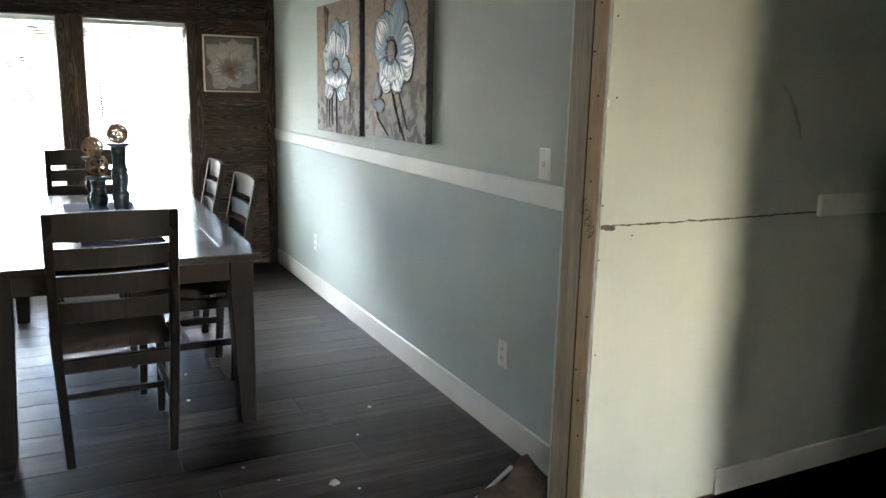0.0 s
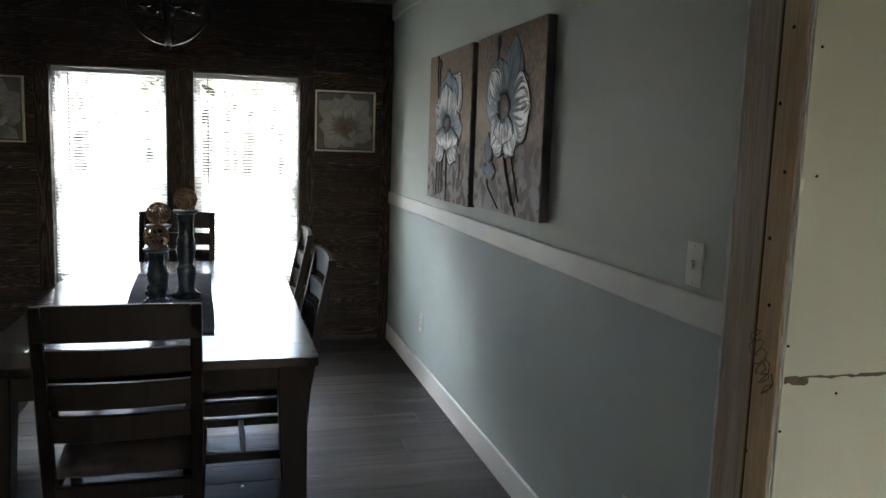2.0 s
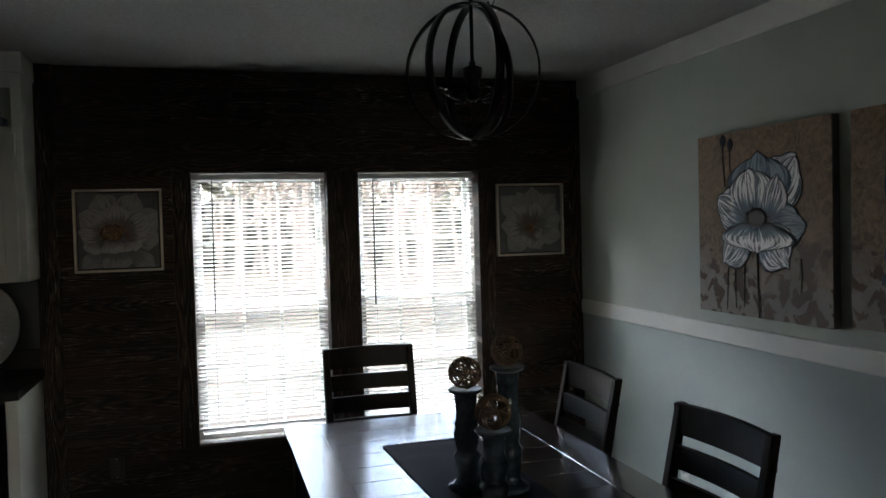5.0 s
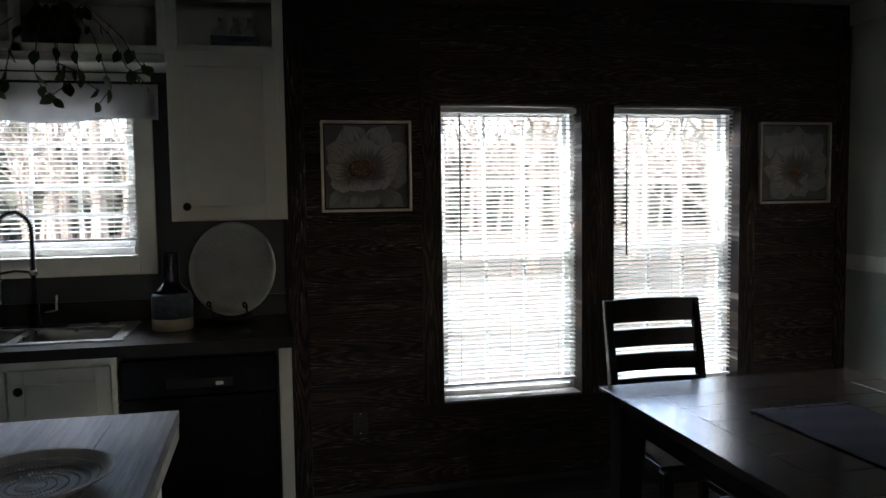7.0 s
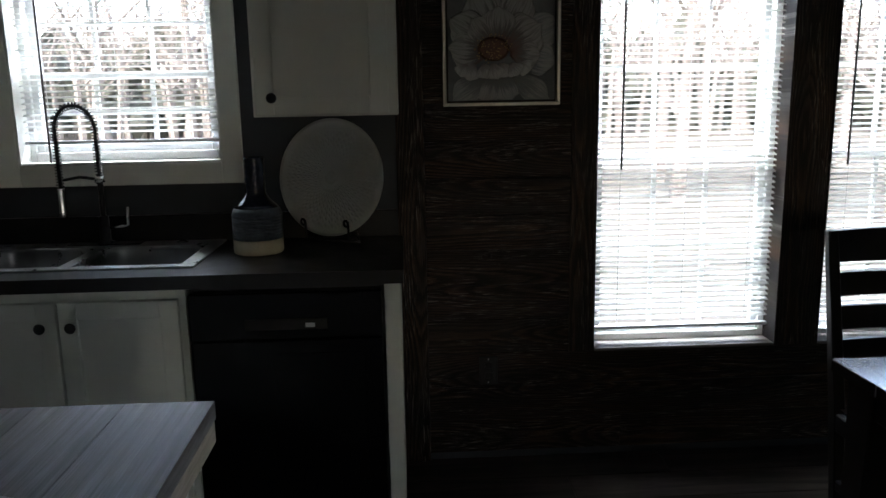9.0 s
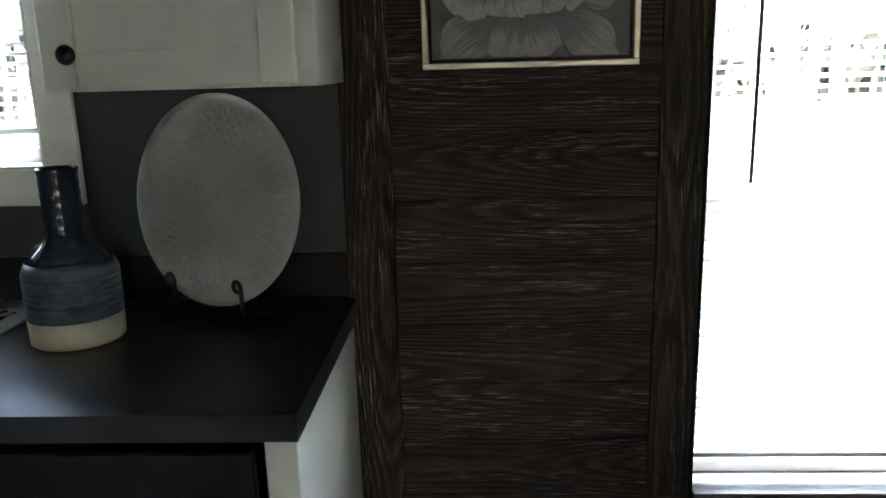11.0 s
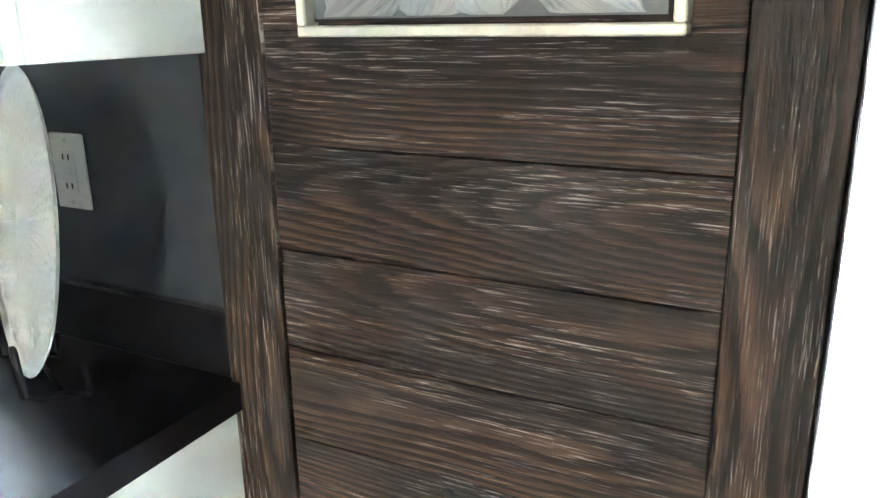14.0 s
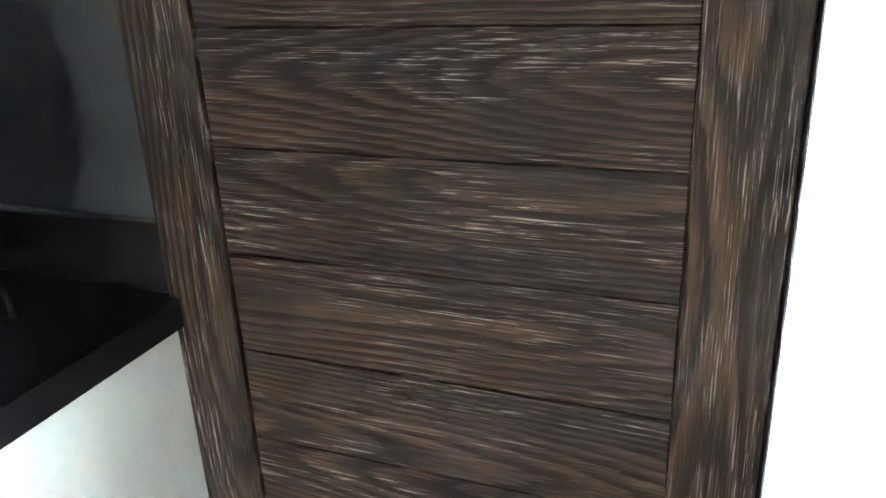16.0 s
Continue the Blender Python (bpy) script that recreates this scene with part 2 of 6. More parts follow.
M["pine"] = grained("bare_pine_stud", (0.50, 0.33, 0.17), (0.66, 0.48, 0.29), 0.65, (30, 30, 1.6), bump=0.4)
M["pine_old"] = grained("weathered_pine_stud", (0.40, 0.30, 0.20), (0.58, 0.48, 0.36), 0.7, (30, 30, 1.6), bump=0.4)
# orange that stands for the stud's side lit inside the gap
M["lit_gap_wood"] = grained("lit_orange_gap_edge", (0.24, 0.11, 0.035), (0.46, 0.23, 0.075), 0.7, (30, 30, 1.6))
M["worn_sill"] = grained("worn_grey_sill", (0.085, 0.072, 0.062), (0.30, 0.27, 0.245), 0.6, (2.2, 70, 30), bump=0.4)
M["drywall"] = speckled("torn_gypsum", (0.72, 0.70, 0.66), 0.9, 0.15, 40, 200, 0.6, 0.003)
M["tear"] = speckled("torn_paper_dark", (0.10, 0.085, 0.065), 0.9, 0.5, 30, 200, 0.6, 0.003)
M["carpet"] = speckled("brown_carpet", (0.23, 0.175, 0.135), 0.95, 0.45, 8, 420, 1.0, 0.006, spec=0.1)
M["espresso"] = grained("espresso_wood", (0.006, 0.004, 0.0034), (0.013, 0.009, 0.0072), 0.36, (30, 30, 2.5), spec=0.18)
M["tabletop"] = grained("espresso_table_board", (0.018, 0.012, 0.010), (0.030, 0.021, 0.017), 0.20, (3, 45, 10), bump=0, spec=0.9)
tb = M["tabletop"].node_tree.nodes["Principled BSDF"]
tb.inputs["Coat Weight"].default_value, tb.inputs["Coat Roughness"].default_value = 1.0, 0.16
M["seat"] = speckled("brown_seat_cloth", (0.10, 0.075, 0.062), 0.85, 0.25, 9, 500, 0.6, 0.001)
M["cream"] = speckled("cream_bench_cloth", (0.44, 0.39, 0.32), 0.85, 0.12, 9, 500, 0.6, 0.001)
M["counter"] = speckled("black_laminate", (0.008, 0.0075, 0.008), 0.33, 0.15, 12, 300, 0.03, spec=0.3)
M["black_gloss"] = speckled("black_appliance", (0.004, 0.004, 0.0045), 0.15, 0.2, 4, 100, 0.01, spec=0.1)
M["black_matt"] = speckled("black_iron", (0.010, 0.010, 0.011), 0.4, 0.2, 20, 300, 0.2, metal=0.3)
M["steel"] = speckled("brushed_steel", (0.60, 0.60, 0.60), 0.30, 0.04, 15, 300, 0.004, metal=1.0)
M["chrome"] = speckled("chrome", (0.75, 0.75, 0.76), 0.14, 0.03, 15, 300, 0.003, metal=1.0)
M["vinyl"] = speckled("white_vinyl", (0.80, 0.80, 0.79), 0.4, 0.04, 8, 100, 0.05)
M["plastic"] = speckled("white_plastic", (0.78, 0.77, 0.72), 0.3, 0.03, 20, 200, 0.03)
M["dark_plastic"] = speckled("brown_plastic", (0.02, 0.017, 0.015), 0.35, 0.1, 20, 200, 0.03)
M["navy"] = speckled("navy_cloth", (0.010, 0.012, 0.032), 0.85, 0.3, 10, 420, 0.7, 0.0015)
M["glaze"] = speckled("blue_glaze", (0.040, 0.062, 0.085), 0.12, 0.6, 26, 90, 0.05)
M["glaze_dark"] = speckled("navy_glaze", (0.018, 0.024, 0.042), 0.13, 0.4, 22, 90, 0.15)
M["glaze_mid"] = speckled("slate_blue_glaze", (0.07, 0.09, 0.115), 0.35, 0.35, 22, 90, 0.25)
M["stoneware"] = speckled("cream_stoneware", (0.56, 0.49, 0.36), 0.6, 0.15, 18, 160, 0.25)
M["rattan"] = speckled("rattan_strip", (0.20, 0.125, 0.07), 0.6, 0.3, 30, 300, 0.4)
M["white_clay"] = speckled("white_embossed_clay", (0.70, 0.68, 0.63), 0.45, 0.05, 8, 160, 0.2)
M["grey_clay"] = speckled("grey_embossed_clay", (0.42, 0.41, 0.38), 0.5, 0.08, 8, 160, 0.25)
M["frame"] = speckled("champagne_frame", (0.68, 0.63, 0.52), 0.35, 0.1, 20, 200, 0.1, metal=0.3)
M["island"] = grained("whitewashed_wood", (0.12, 0.10, 0.085), (0.33, 0.30, 0.275), 0.5, (75, 2.2, 30), bump=0.5)
M["island_edge"] = grained("whitewashed_edge", (0.38, 0.30, 0.20), (0.62, 0.54, 0.42), 0.55, (55, 2.2, 30), bump=0.4)
M["valance"] = speckled("grey_valance_cloth", (0.36, 0.36, 0.37), 0.9, 0.2, 14, 500, 0.5)
M["leaf"] = speckled("pothos_leaf", (0.055, 0.10, 0.03), 0.4, 0.6, 30, 100, 0.2)
M["stem"] = speckled("green_stem", (0.08, 0.11, 0.04), 0.6, 0.3, 30, 100, 0.2)
M["pot"] = speckled("dark_pot", (0.03, 0.03, 0.03), 0.5, 0.2, 10, 100, 0.2)
M["crate"] = speckled("blue_grey_crate", (0.13, 0.17, 0.22), 0.6, 0.3, 20, 200, 0.3)
M["canvas"] = canvas_mat()
M["canvas_side"] = speckled("canvas_side", (0.11, 0.11, 0.115), 0.8, 0.12, 10, 400, 0.4)
M["petal_blue"] = petal_mat("blue_petal", (0.010, 0.020, 0.035), (0.035, 0.115, 0.195), (0.86, 0.86, 0.85), (0.010, 0.026, 0.045), 0.95, 1.5)
M["petal_line"] = speckled("dark_petal_outline", (0.018, 0.022, 0.03), 0.6, 0.3, 30, 200, 0.3)
M["petal_deep"] = petal_mat("deep_blue_petal", (0.012, 0.03, 0.05), (0.04, 0.10, 0.15), (0.22, 0.31, 0.36), (0.012, 0.04, 0.08))
M["petal_dusk"] = petal_mat("dusky_blue_petal", (0.02, 0.025, 0.04), (0.028, 0.038, 0.058), (0.045, 0.055, 0.085), (0.015, 0.018, 0.03))
M["petal_white"] = petal_mat("white_petal", (0.15, 0.055, 0.022), (0.14, 0.128, 0.118), (0.37, 0.35, 0.325), (0.15, 0.135, 0.128), 0.45)
M["petal_lip"] = petal_mat("pale_petal_lip", (0.22, 0.19, 0.17), (0.30, 0.28, 0.26), (0.46, 0.44, 0.42), (0.26, 0.24, 0.23), 0.4)
M["petal_grey"] = petal_mat("grey_petal", (0.14, 0.13, 0.12), (0.15, 0.158, 0.156), (0.32, 0.315, 0.30), (0.16, 0.175, 0.18), 0.45)
M["ground"] = speckled("painted_ground", (0.13, 0.13, 0.135), 0.6, 0.25, 9, 60, 0.3, 0.002)
M["heart"] = speckled("dark_flower_heart", (0.030, 0.020, 0.018), 0.5, 0.4, 60, 200, 0.6)
M["heart_gold"] = speckled("gold_flower_heart", (0.13, 0.055, 0.022), 0.5, 0.4, 60, 200, 0.6)
M["heart_seed"] = speckled("gold_seed", (0.40, 0.25, 0.08), 0.4, 0.2, 60, 200, 0.3)
M["hole"] = speckled("dark_hole", (0.02, 0.017, 0.014), 0.9, 0.2, 60, 200, 0.3)
M["pencil"] = speckled("pencil_mark", (0.10, 0.08, 0.07), 0.8, 0.2, 60, 200, 0.3)
M["grass"] = speckled("winter_grass", (0.17, 0.152, 0.118), 0.95, 0.35, 0.5, 14, 0.4, 0.05, spec=0.1)
M["bark"] = speckled("grey_bark", (0.20, 0.18, 0.16), 0.95, 0.4, 3, 30, 0.6, 0.03, spec=0.1)
M["evergreen"] = speckled("evergreen_needles", (0.10, 0.105, 0.085), 0.9, 0.4, 1.5, 20, 0.5, 0.05, spec=0.1)

# slats let some daylight through
slat_mat = mat("blind_slat", (0.80, 0.80, 0.78), 0.45)
sn = Nodes(slat_mat)
tr = sn.node("ShaderNodeBsdfTranslucent")
tr.inputs[0].default_value = (0.80, 0.80, 0.77, 1)
mx = sn.node("ShaderNodeMixShader")
mx.inputs[0].default_value = 0.5
sn.link(sn.b.outputs[0], mx.inputs[1])
sn.link(tr.outputs[0], mx.inputs[2])
sn.link(mx.outputs[0], slat_mat.node_tree.nodes["Material Output"].inputs[0])
M["slat"] = slat_mat
val_tr = Nodes(M["valance"])
tr2 = val_tr.node("ShaderNodeBsdfTranslucent")
tr2.inputs[0].default_value = (0.62, 0.62, 0.63, 1)
mx2 = val_tr.node("ShaderNodeMixShader")
mx2.inputs[0].default_value = 0.6
val_tr.link(val_tr.b.outputs[0], mx2.inputs[1])
val_tr.link(tr2.outputs[0], mx2.inputs[2])
val_tr.link(mx2.outputs[0], M["valance"].node_tree.nodes["Material Output"].inputs[0])
glass = mat("window_glass", (1, 1, 1), 0.02)
glass.node_tree.nodes["Principled BSDF"].inputs["Transmission Weight"].default_value = 1.0
glass.node_tree.nodes["Principled BSDF"].inputs["IOR"].default_value = 1.05
M["glass"] = glass
bottle_glass = mat("bottle_glass", (0.85, 0.9, 0.9), 0.05)
bottle_glass.node_tree.nodes["Principled BSDF"].inputs["Transmission Weight"].default_value = 0.9
M["bottle"] = bottle_glass

# ---- mesh helpers ----


def part(name, bm, material, parent=None, label="", smooth=False):
    """Link a bmesh as one mesh object under parent."""
    me = bpy.data.meshes.new(name)
    bmesh.ops.recalc_face_normals(bm, faces=bm.faces[:])
    bm.to_mesh(me)
    bm.free()
    me.materials.append(M[material])
    if smooth:
        me.polygons.foreach_set("use_smooth", [True] * len(me.polygons))
    ob = new(name, me)
    if parent is not None:
        ob.parent = parent
    if label:
        tagged(ob, label)
    return ob


def thing(name, at, label, category, group="", rz=0.0):
    ob = new(name)
    ob.empty_display_size = 0.1
    ob.matrix_basis = pose(*at, 0, 0, rz)
    return tagged(ob, label, category, group)


def add_box(bm, x0, x1, y0, y1, z0, z1, bevel=0.0, segs=1):
    m = Matrix.Translation(((x0 + x1) / 2, (y0 + y1) / 2, (z0 + z1) / 2)) @ Matrix.Diagonal((x1 - x0, y1 - y0, z1 - z0, 1))
    made = bmesh.ops.create_cube(bm, size=1, matrix=m)["verts"]
    if bevel:
        edges = {e for v in made for e in v.link_edges}
        bmesh.ops.bevel(bm, geom=list(edges), offset=bevel, segments=segs, affect="EDGES", profile=0.5)


def box(name, b, material, parent=None, label="", bevel=0.002, segs=1):
    bm = bmesh.new()
    add_box(bm, *b, bevel, segs)
    return part(name, bm, material, parent, label)


def at_home(ob):
    """Move a mesh's origin to its middle, so that its grain is its own."""
    me = ob.data
    n = len(me.vertices)
    co = np.empty(n * 3, dtype=np.float32)
    me.vertices.foreach_get("co", co)
    mid = Vector(((co[0::3].min() + co[0::3].max()) / 2, (co[1::3].min() + co[1::3].max()) / 2, (co[2::3].min() + co[2::3].max()) / 2))
    me.transform(Matrix.Translation(-mid))
    ob.location = mid
    return ob


def lathe(name, profile, material, parent=None, label="", steps=32, at=(0, 0, 0), ripple=0.0):
    bm = bmesh.new()
    rings = []
    for r, z in profile:
        rings.append([bm.verts.new((at[0] + r * math.cos(2 * math.pi * i / steps), at[1] + r * math.sin(2 * math.pi * i / steps), at[2] + z)) for i in range(steps)])
    for a, b in zip(rings, rings[1:]):
        for i in range(steps):
            bm.faces.new((a[i], a[(i + 1) % steps], b[(i + 1) % steps], b[i]))
    bm.faces.new(rings[0][::-1])
    bm.faces.new(rings[-1])
    return part(name, bm, material, parent, label, smooth=True)


def add_tube(bm, pts, radius, sides=8, closed=False, flat=1.0):
    """Sweep a round (or flattened) section along points."""
    pts = [Vector(p) for p in pts]
    rings, n = [], len(pts)
    up = Vector((0.13, 0.21, 0.97)).normalized()
    for i, p in enumerate(pts):
        d = (pts[(i + 1) % n] - pts[i - 1]) if closed else (pts[min(i + 1, n - 1)] - pts[max(i - 1, 0)])
        d.normalize()
        if abs(d.dot(up)) > 0.95:
            up = Vector((0.97, 0.2, 0.1)).normalized()
        s = d.cross(up).normalized()
        up = s.cross(d).normalized()
        rad = radius[i] if isinstance(radius, (list, tuple)) else radius
        rings.append([bm.verts.new(p + rad * (math.cos(2 * math.pi * k / sides) * s + flat * math.sin(2 * math.pi * k / sides) * up)) for k in range(sides)])
    pairs = list(zip(rings, rings[1:])) + ([(rings[-1], rings[0])] if closed else [])
    for a, b in pairs:
        for k in range(sides):
            bm.faces.new((a[k], a[(k + 1) % sides], b[(k + 1) % sides], b[k]))
    if not closed:
        bm.faces.new(rings[0][::-1])
        bm.faces.new(rings[-1])


def tube(name, pts, radius, material, parent=None, label="", sides=8, closed=False, flat=1.0):
    bm = bmesh.new()
    add_tube(bm, pts, radius, sides, closed, flat)
    return part(name, bm, material, parent, label, smooth=True)


def holed_wall(name, axis, place, thick, u0, u1, v0, v1, holes, material, label):
    """A wall across x (axis 'y') or y (axis 'x') with openings cut through it."""
    us = sorted({u0, u1, *[h[0] for h in holes], *[h[1] for h in holes]})
    vs = sorted({v0, v1, *[h[2] for h in holes], *[h[3] for h in holes]})
    bm = bmesh.new()
    for a, b in zip(us, us[1:]):
        for c, d in zip(vs, vs[1:]):
            um, vm = (a + b) / 2, (c + d) / 2
            if any(h[0] < um < h[1] and h[2] < vm < h[3] for h in holes):
                continue
            if axis == "y":
                add_box(bm, a, b, place, place + thick, c, d)
            else:
                add_box(bm, place, place + thick, a, b, c, d)
    bmesh.ops.remove_doubles(bm, verts=bm.verts[:], dist=1e-5)
    seen = {}
    for f in bm.faces:
        seen.setdefault(tuple(round(v, 4) for v in f.calc_center_median()), []).append(f)
    bmesh.ops.delete(bm, geom=[f for fs in seen.values() if len(fs) > 1 for f in fs], context="FACES")
    return tagged(part(name, bm, material), label, "wall", kind="structure")

# ---- large structure ----
CEIL = 2.44
WALL_Y, PLANK_Y = 6.47, 6.45
WIN_A, WIN_B, WIN_Z = (-0.276, 0.45), (0.615, 1.335), (0.440, 1.90)
WIN_K, WIN_KZ = (-2.37, -1.65), (1.205, 1.93)

holed_wall("wall_north", "y", WALL_Y, 0.16, -4.2, 2.16, -0.05, CEIL, [(*WIN_A, *WIN_Z), (*WIN_B, *WIN_Z), (*WIN_K, *WIN_KZ)], "slate", "outer wall painted dark slate grey in the kitchen")
bm = bmesh.new()
add_box(bm, 2.0, 2.12, 2.25, WALL_Y, 0, 1.03)
tagged(part("wall_east_lower", bm, "sage_low"), "dining wall below the chair rail, pale blue-green paint", "wall", kind="structure")
bm = bmesh.new()
add_box(bm, 2.0, 2.12, 2.25, WALL_Y, 1.03, CEIL)
tagged(part("wall_east_upper", bm, "sage_up"), "dining wall above the chair rail, pale sage paint", "wall", kind="structure")
# unseen wall; the narrow second opening is added only for fill light
holed_wall("wall_south", "y", -3.6, 0.12, -4.2, 5.6, -0.05, CEIL, [(1.3, 2.3, 0.65, 2.15), (-1.55, -1.27, 0.65, 2.15)], "living", "plain unseen living room wall with two openings added for daylight")
holed_wall("wall_west", "x", -4.32, 0.12, -3.6, 6.63, -0.05, CEIL, [], "living", "plain painted side wall")
holed_wall("wall_hall_end", "x", 5.6, 0.12, -3.6, 2.27, -0.05, CEIL, [], "living", "plain painted hall end wall")
# unseen partition, its end placed to throw the shade edge on the hall wall
bm = bmesh.new()
add_box(bm, 2.3, 5.6, 0.92, 1.02, 0, CEIL)
tagged(part("wall_hall_south", bm, "living"), "plain unseen partition along the hall that shades its far wall", "wall", kind="structure")
bm = bmesh.new()
add_box(bm, -4.32, 5.72, -3.72, 6.63, CEIL, CEIL + 0.12)
tagged(part("ceiling", bm, "ceiling"), "off-white popcorn textured ceiling", "ceiling", kind="structure")
bm = bmesh.new()
add_box(bm, -4.32, 5.72, -3.72, 6.63, -0.12, -0.008)
floor = tagged(part("floor", bm, "floor"), "dark grey-brown vinyl plank floor", "floor", kind="structure")

# the cut end of the double wall between dining and living side
stub = thing("wall_marriage", (0, 0, 0), "double stud wall with its cut end bare, sage drywall torn at the edges", "wall")
stub["kind"] = "structure"
box("drywall_living", (1.872, 5.6, 2.05, 2.063, 0, CEIL), "living", stub, "pale painted drywall sheet with a torn line where the rail was", 0.001)
box("drywall_dining", (1.880, 2.0, 2.250, 2.262, 0, CEIL), "sage_up", stub, "", 0.001)
box("stud", (1.876, 1.915, 2.147, 2.250, 0, CEIL), "pine_old", stub, "weathered pine stud", 0.003)
box("stud", (1.868, 1.906, 2.063, 2.134, 0, CEIL), "pine", stub, "bare yellow pine stud", 0.003)
# strip coloured as the gap's lit orange side
box("gap_strip", (1.873, 1.9, 2.1335, 2.1475, 0, CEIL), "lit_gap_wood", stub, "", 0)
# dark strip paints the gap's shade, dark block the unlit hollow behind
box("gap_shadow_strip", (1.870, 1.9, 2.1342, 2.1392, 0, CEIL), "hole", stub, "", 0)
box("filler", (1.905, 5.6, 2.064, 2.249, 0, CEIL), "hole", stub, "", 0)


def ragged_strip(name, along, z_fix, lo, hi, width, wob, material, parent, label, upright, seed, step=0.03, proud=0.0):
    """A torn edge or crack: an uneven thin strip on the wall's face."""
    rnd = random.Random(seed)
    bm = bmesh.new()
    rows, n = [], int((hi - lo) / step)
    drift = 0.0
    for i in range(n + 1):
        a = lo + (hi - lo) * i / n
        drift = drift * 0.8 + rnd.uniform(-wob, wob)
        w = width * rnd.uniform(0.35, 1.3)
        x, y, z = (along[0], along[1], a) if upright else (a, along[1], z_fix + drift)
        d = proud
        if upright:
            rows.append([bm.verts.new(p) for p in ((x - d, y - w + drift, z), (x - d, y + w + drift, z), (x + 0.006, y + w + drift, z), (x + 0.006, y - w + drift, z))])
        else:
            rows.append([bm.verts.new(p) for p in ((x, y - d, z - w), (x, y - d, z + w), (x, y + 0.004, z + w), (x, y + 0.004, z - w))])
    for a, b in zip(rows, rows[1:]):
        for k in range(4):
            bm.faces.new((a[k], a[(k + 1) % 4], b[(k + 1) % 4], b[k]))
    bm.faces.new(rows[0])
    bm.faces.new(rows[-1][::-1])
    return part(name, bm, material, parent, label)


ragged_strip("torn_edge", (1.872, 2.0585), 0, 0.0, CEIL, 0.006, 0.0015, "drywall", stub, "crumbled white gypsum edge", True, 3, proud=0.002)
ragged_strip("torn_edge", (1.880, 2.256), 0, 0.0, CEIL, 0.006, 0.0015, "drywall", stub, "crumbled white gypsum edge", True, 4, proud=0.002)
ragged_strip("crack", (0, 2.05), 1.035, 1.876, 2.86, 0.0030, 0.0016, "tear", stub, "dark torn line where a chair rail was pulled off", False, 5, 0.012, 0.0015)
ragged_strip("crack", (0, 2.05), 1.030, 1.876, 1.93, 0.006, 0.003, "tear", stub, "", False, 6, 0.009, 0.0022)
for i, (x, z) in enumerate([(1.905, 1.425), (1.877, 1.10), (1.876, 0.93), (1.885, 0.62), (2.0, 1.0), (1.89, 1.66)]):
    bm = bmesh.new()
    bmesh.ops.create_cone(bm, segments=10, radius1=0.0032, radius2=0.0025, depth=0.003, cap_ends=True, matrix=pose(x, 2.0495, z, 90))
    part("nail_hole", bm, "hole", stub)
for y, z in [(2.10, 1.70), (2.12, 1.56), (2.09, 1.43), (2.115, 1.30), (2.10, 1.17), (2.13, 0.86), (2.08, 0.74), (2.12, 0.55), (2.10, 0.45), (2.09, 0.33)]:
    bm = bmesh.new()
    bmesh.ops.create_cone(bm, segments=10, radius1=0.004, radius2=0.003, depth=0.003, cap_ends=True, matrix=pose(1.8672, y, z, 0, 90))
    part("nail_hole", bm, "hole", stub)
rnd = random.Random(11)
for k in range(5):
    cy, cz = 2.085 + 0.012 * k, 0.99 + 0.022 * k
    pts = [(1.8668, cy + 0.016 * math.cos(a * 1.3 + k), cz + 0.02 * math.sin(a * 0.9 + k) + 0.004 * a) for a in range(9)]
    tube("pencil_scrawl", pts, 0.0011, "pencil", stub, sides=4)
tube("loose_wire", [(2.602, 2.046, 1.475), (2.63, 2.043, 1.45), (2.67, 2.042, 1.40), (2.70, 2.043, 1.34), (2.713, 2.046, 1.30)], 0.0018, "grey_clay", stub, "short bent grey wire stuck in the wall")

# trim
box("trim_chair_rail", (1.980, 2.0, 2.263, WALL_Y - 0.04, 1.025, 1.108), "white_trim", None, "white painted chair rail", 0.004)
tagged(bpy.data.objects["trim_chair_rail"], "", "trim", kind="structure")
tagged(box("trim_chair_rail_hall", (2.84, 5.6, 2.03, 2.05, 1.02, 1.098), "white_trim", None, "white chair rail that ends abruptly in the hall", 0.003), "", "trim", kind="structure")
tagged(box("baseboard_east", (1.985, 2.0, 2.263, WALL_Y - 0.04, 0.0, 0.125), "white_trim", None, "white painted baseboard along the dining wall", 0.004), "", "baseboard", kind="structure")
tagged(box("baseboard_hall", (2.46, 5.6, 2.036, 2.05, 0.0, 0.105), "white_trim", None, "white baseboard along the hall", 0.003), "", "baseboard", kind="structure")
tagged(box("trim_crown_east", (1.982, 2.0, 2.263, WALL_Y - 0.02, 2.33, CEIL), "white_trim", None, "white flat crown board under the ceiling", 0.004), "", "trim", kind="structure")

# carpet on the living side, with its cut edge curling at the post
bm = bmesh.new()
nx, ny = 40, 24
grid = []
for j in range(ny + 1):
    row = []
    for i in range(nx + 1):
        x = -4.2 + (5.6 + 4.2) * i / nx
        y0, y1 = -3.6, 1.70 + 0.02 * math.sin(x * 3.1)
        if x > 1.3:
            y1 = min(2.05, 1.7 + (x - 1.3) * 0.8)
        y = y0 + (y1 - y0) * j / ny
        row.append(bm.verts.new((x, y, 0.010)))
    grid.append(row)
for j in range(ny):
    for i in range(nx):
        bm.faces.new((grid[j][i], grid[j][i + 1], grid[j + 1][i + 1], grid[j + 1][i]))
bmesh.ops.solidify(bm, geom=bm.faces[:], thickness=0.012)
carpet = tagged(part("carpet", bm, "carpet"), "brown cut pile carpet on the living side", "carpet", kind="structure")
bm = bmesh.new()
rows = []
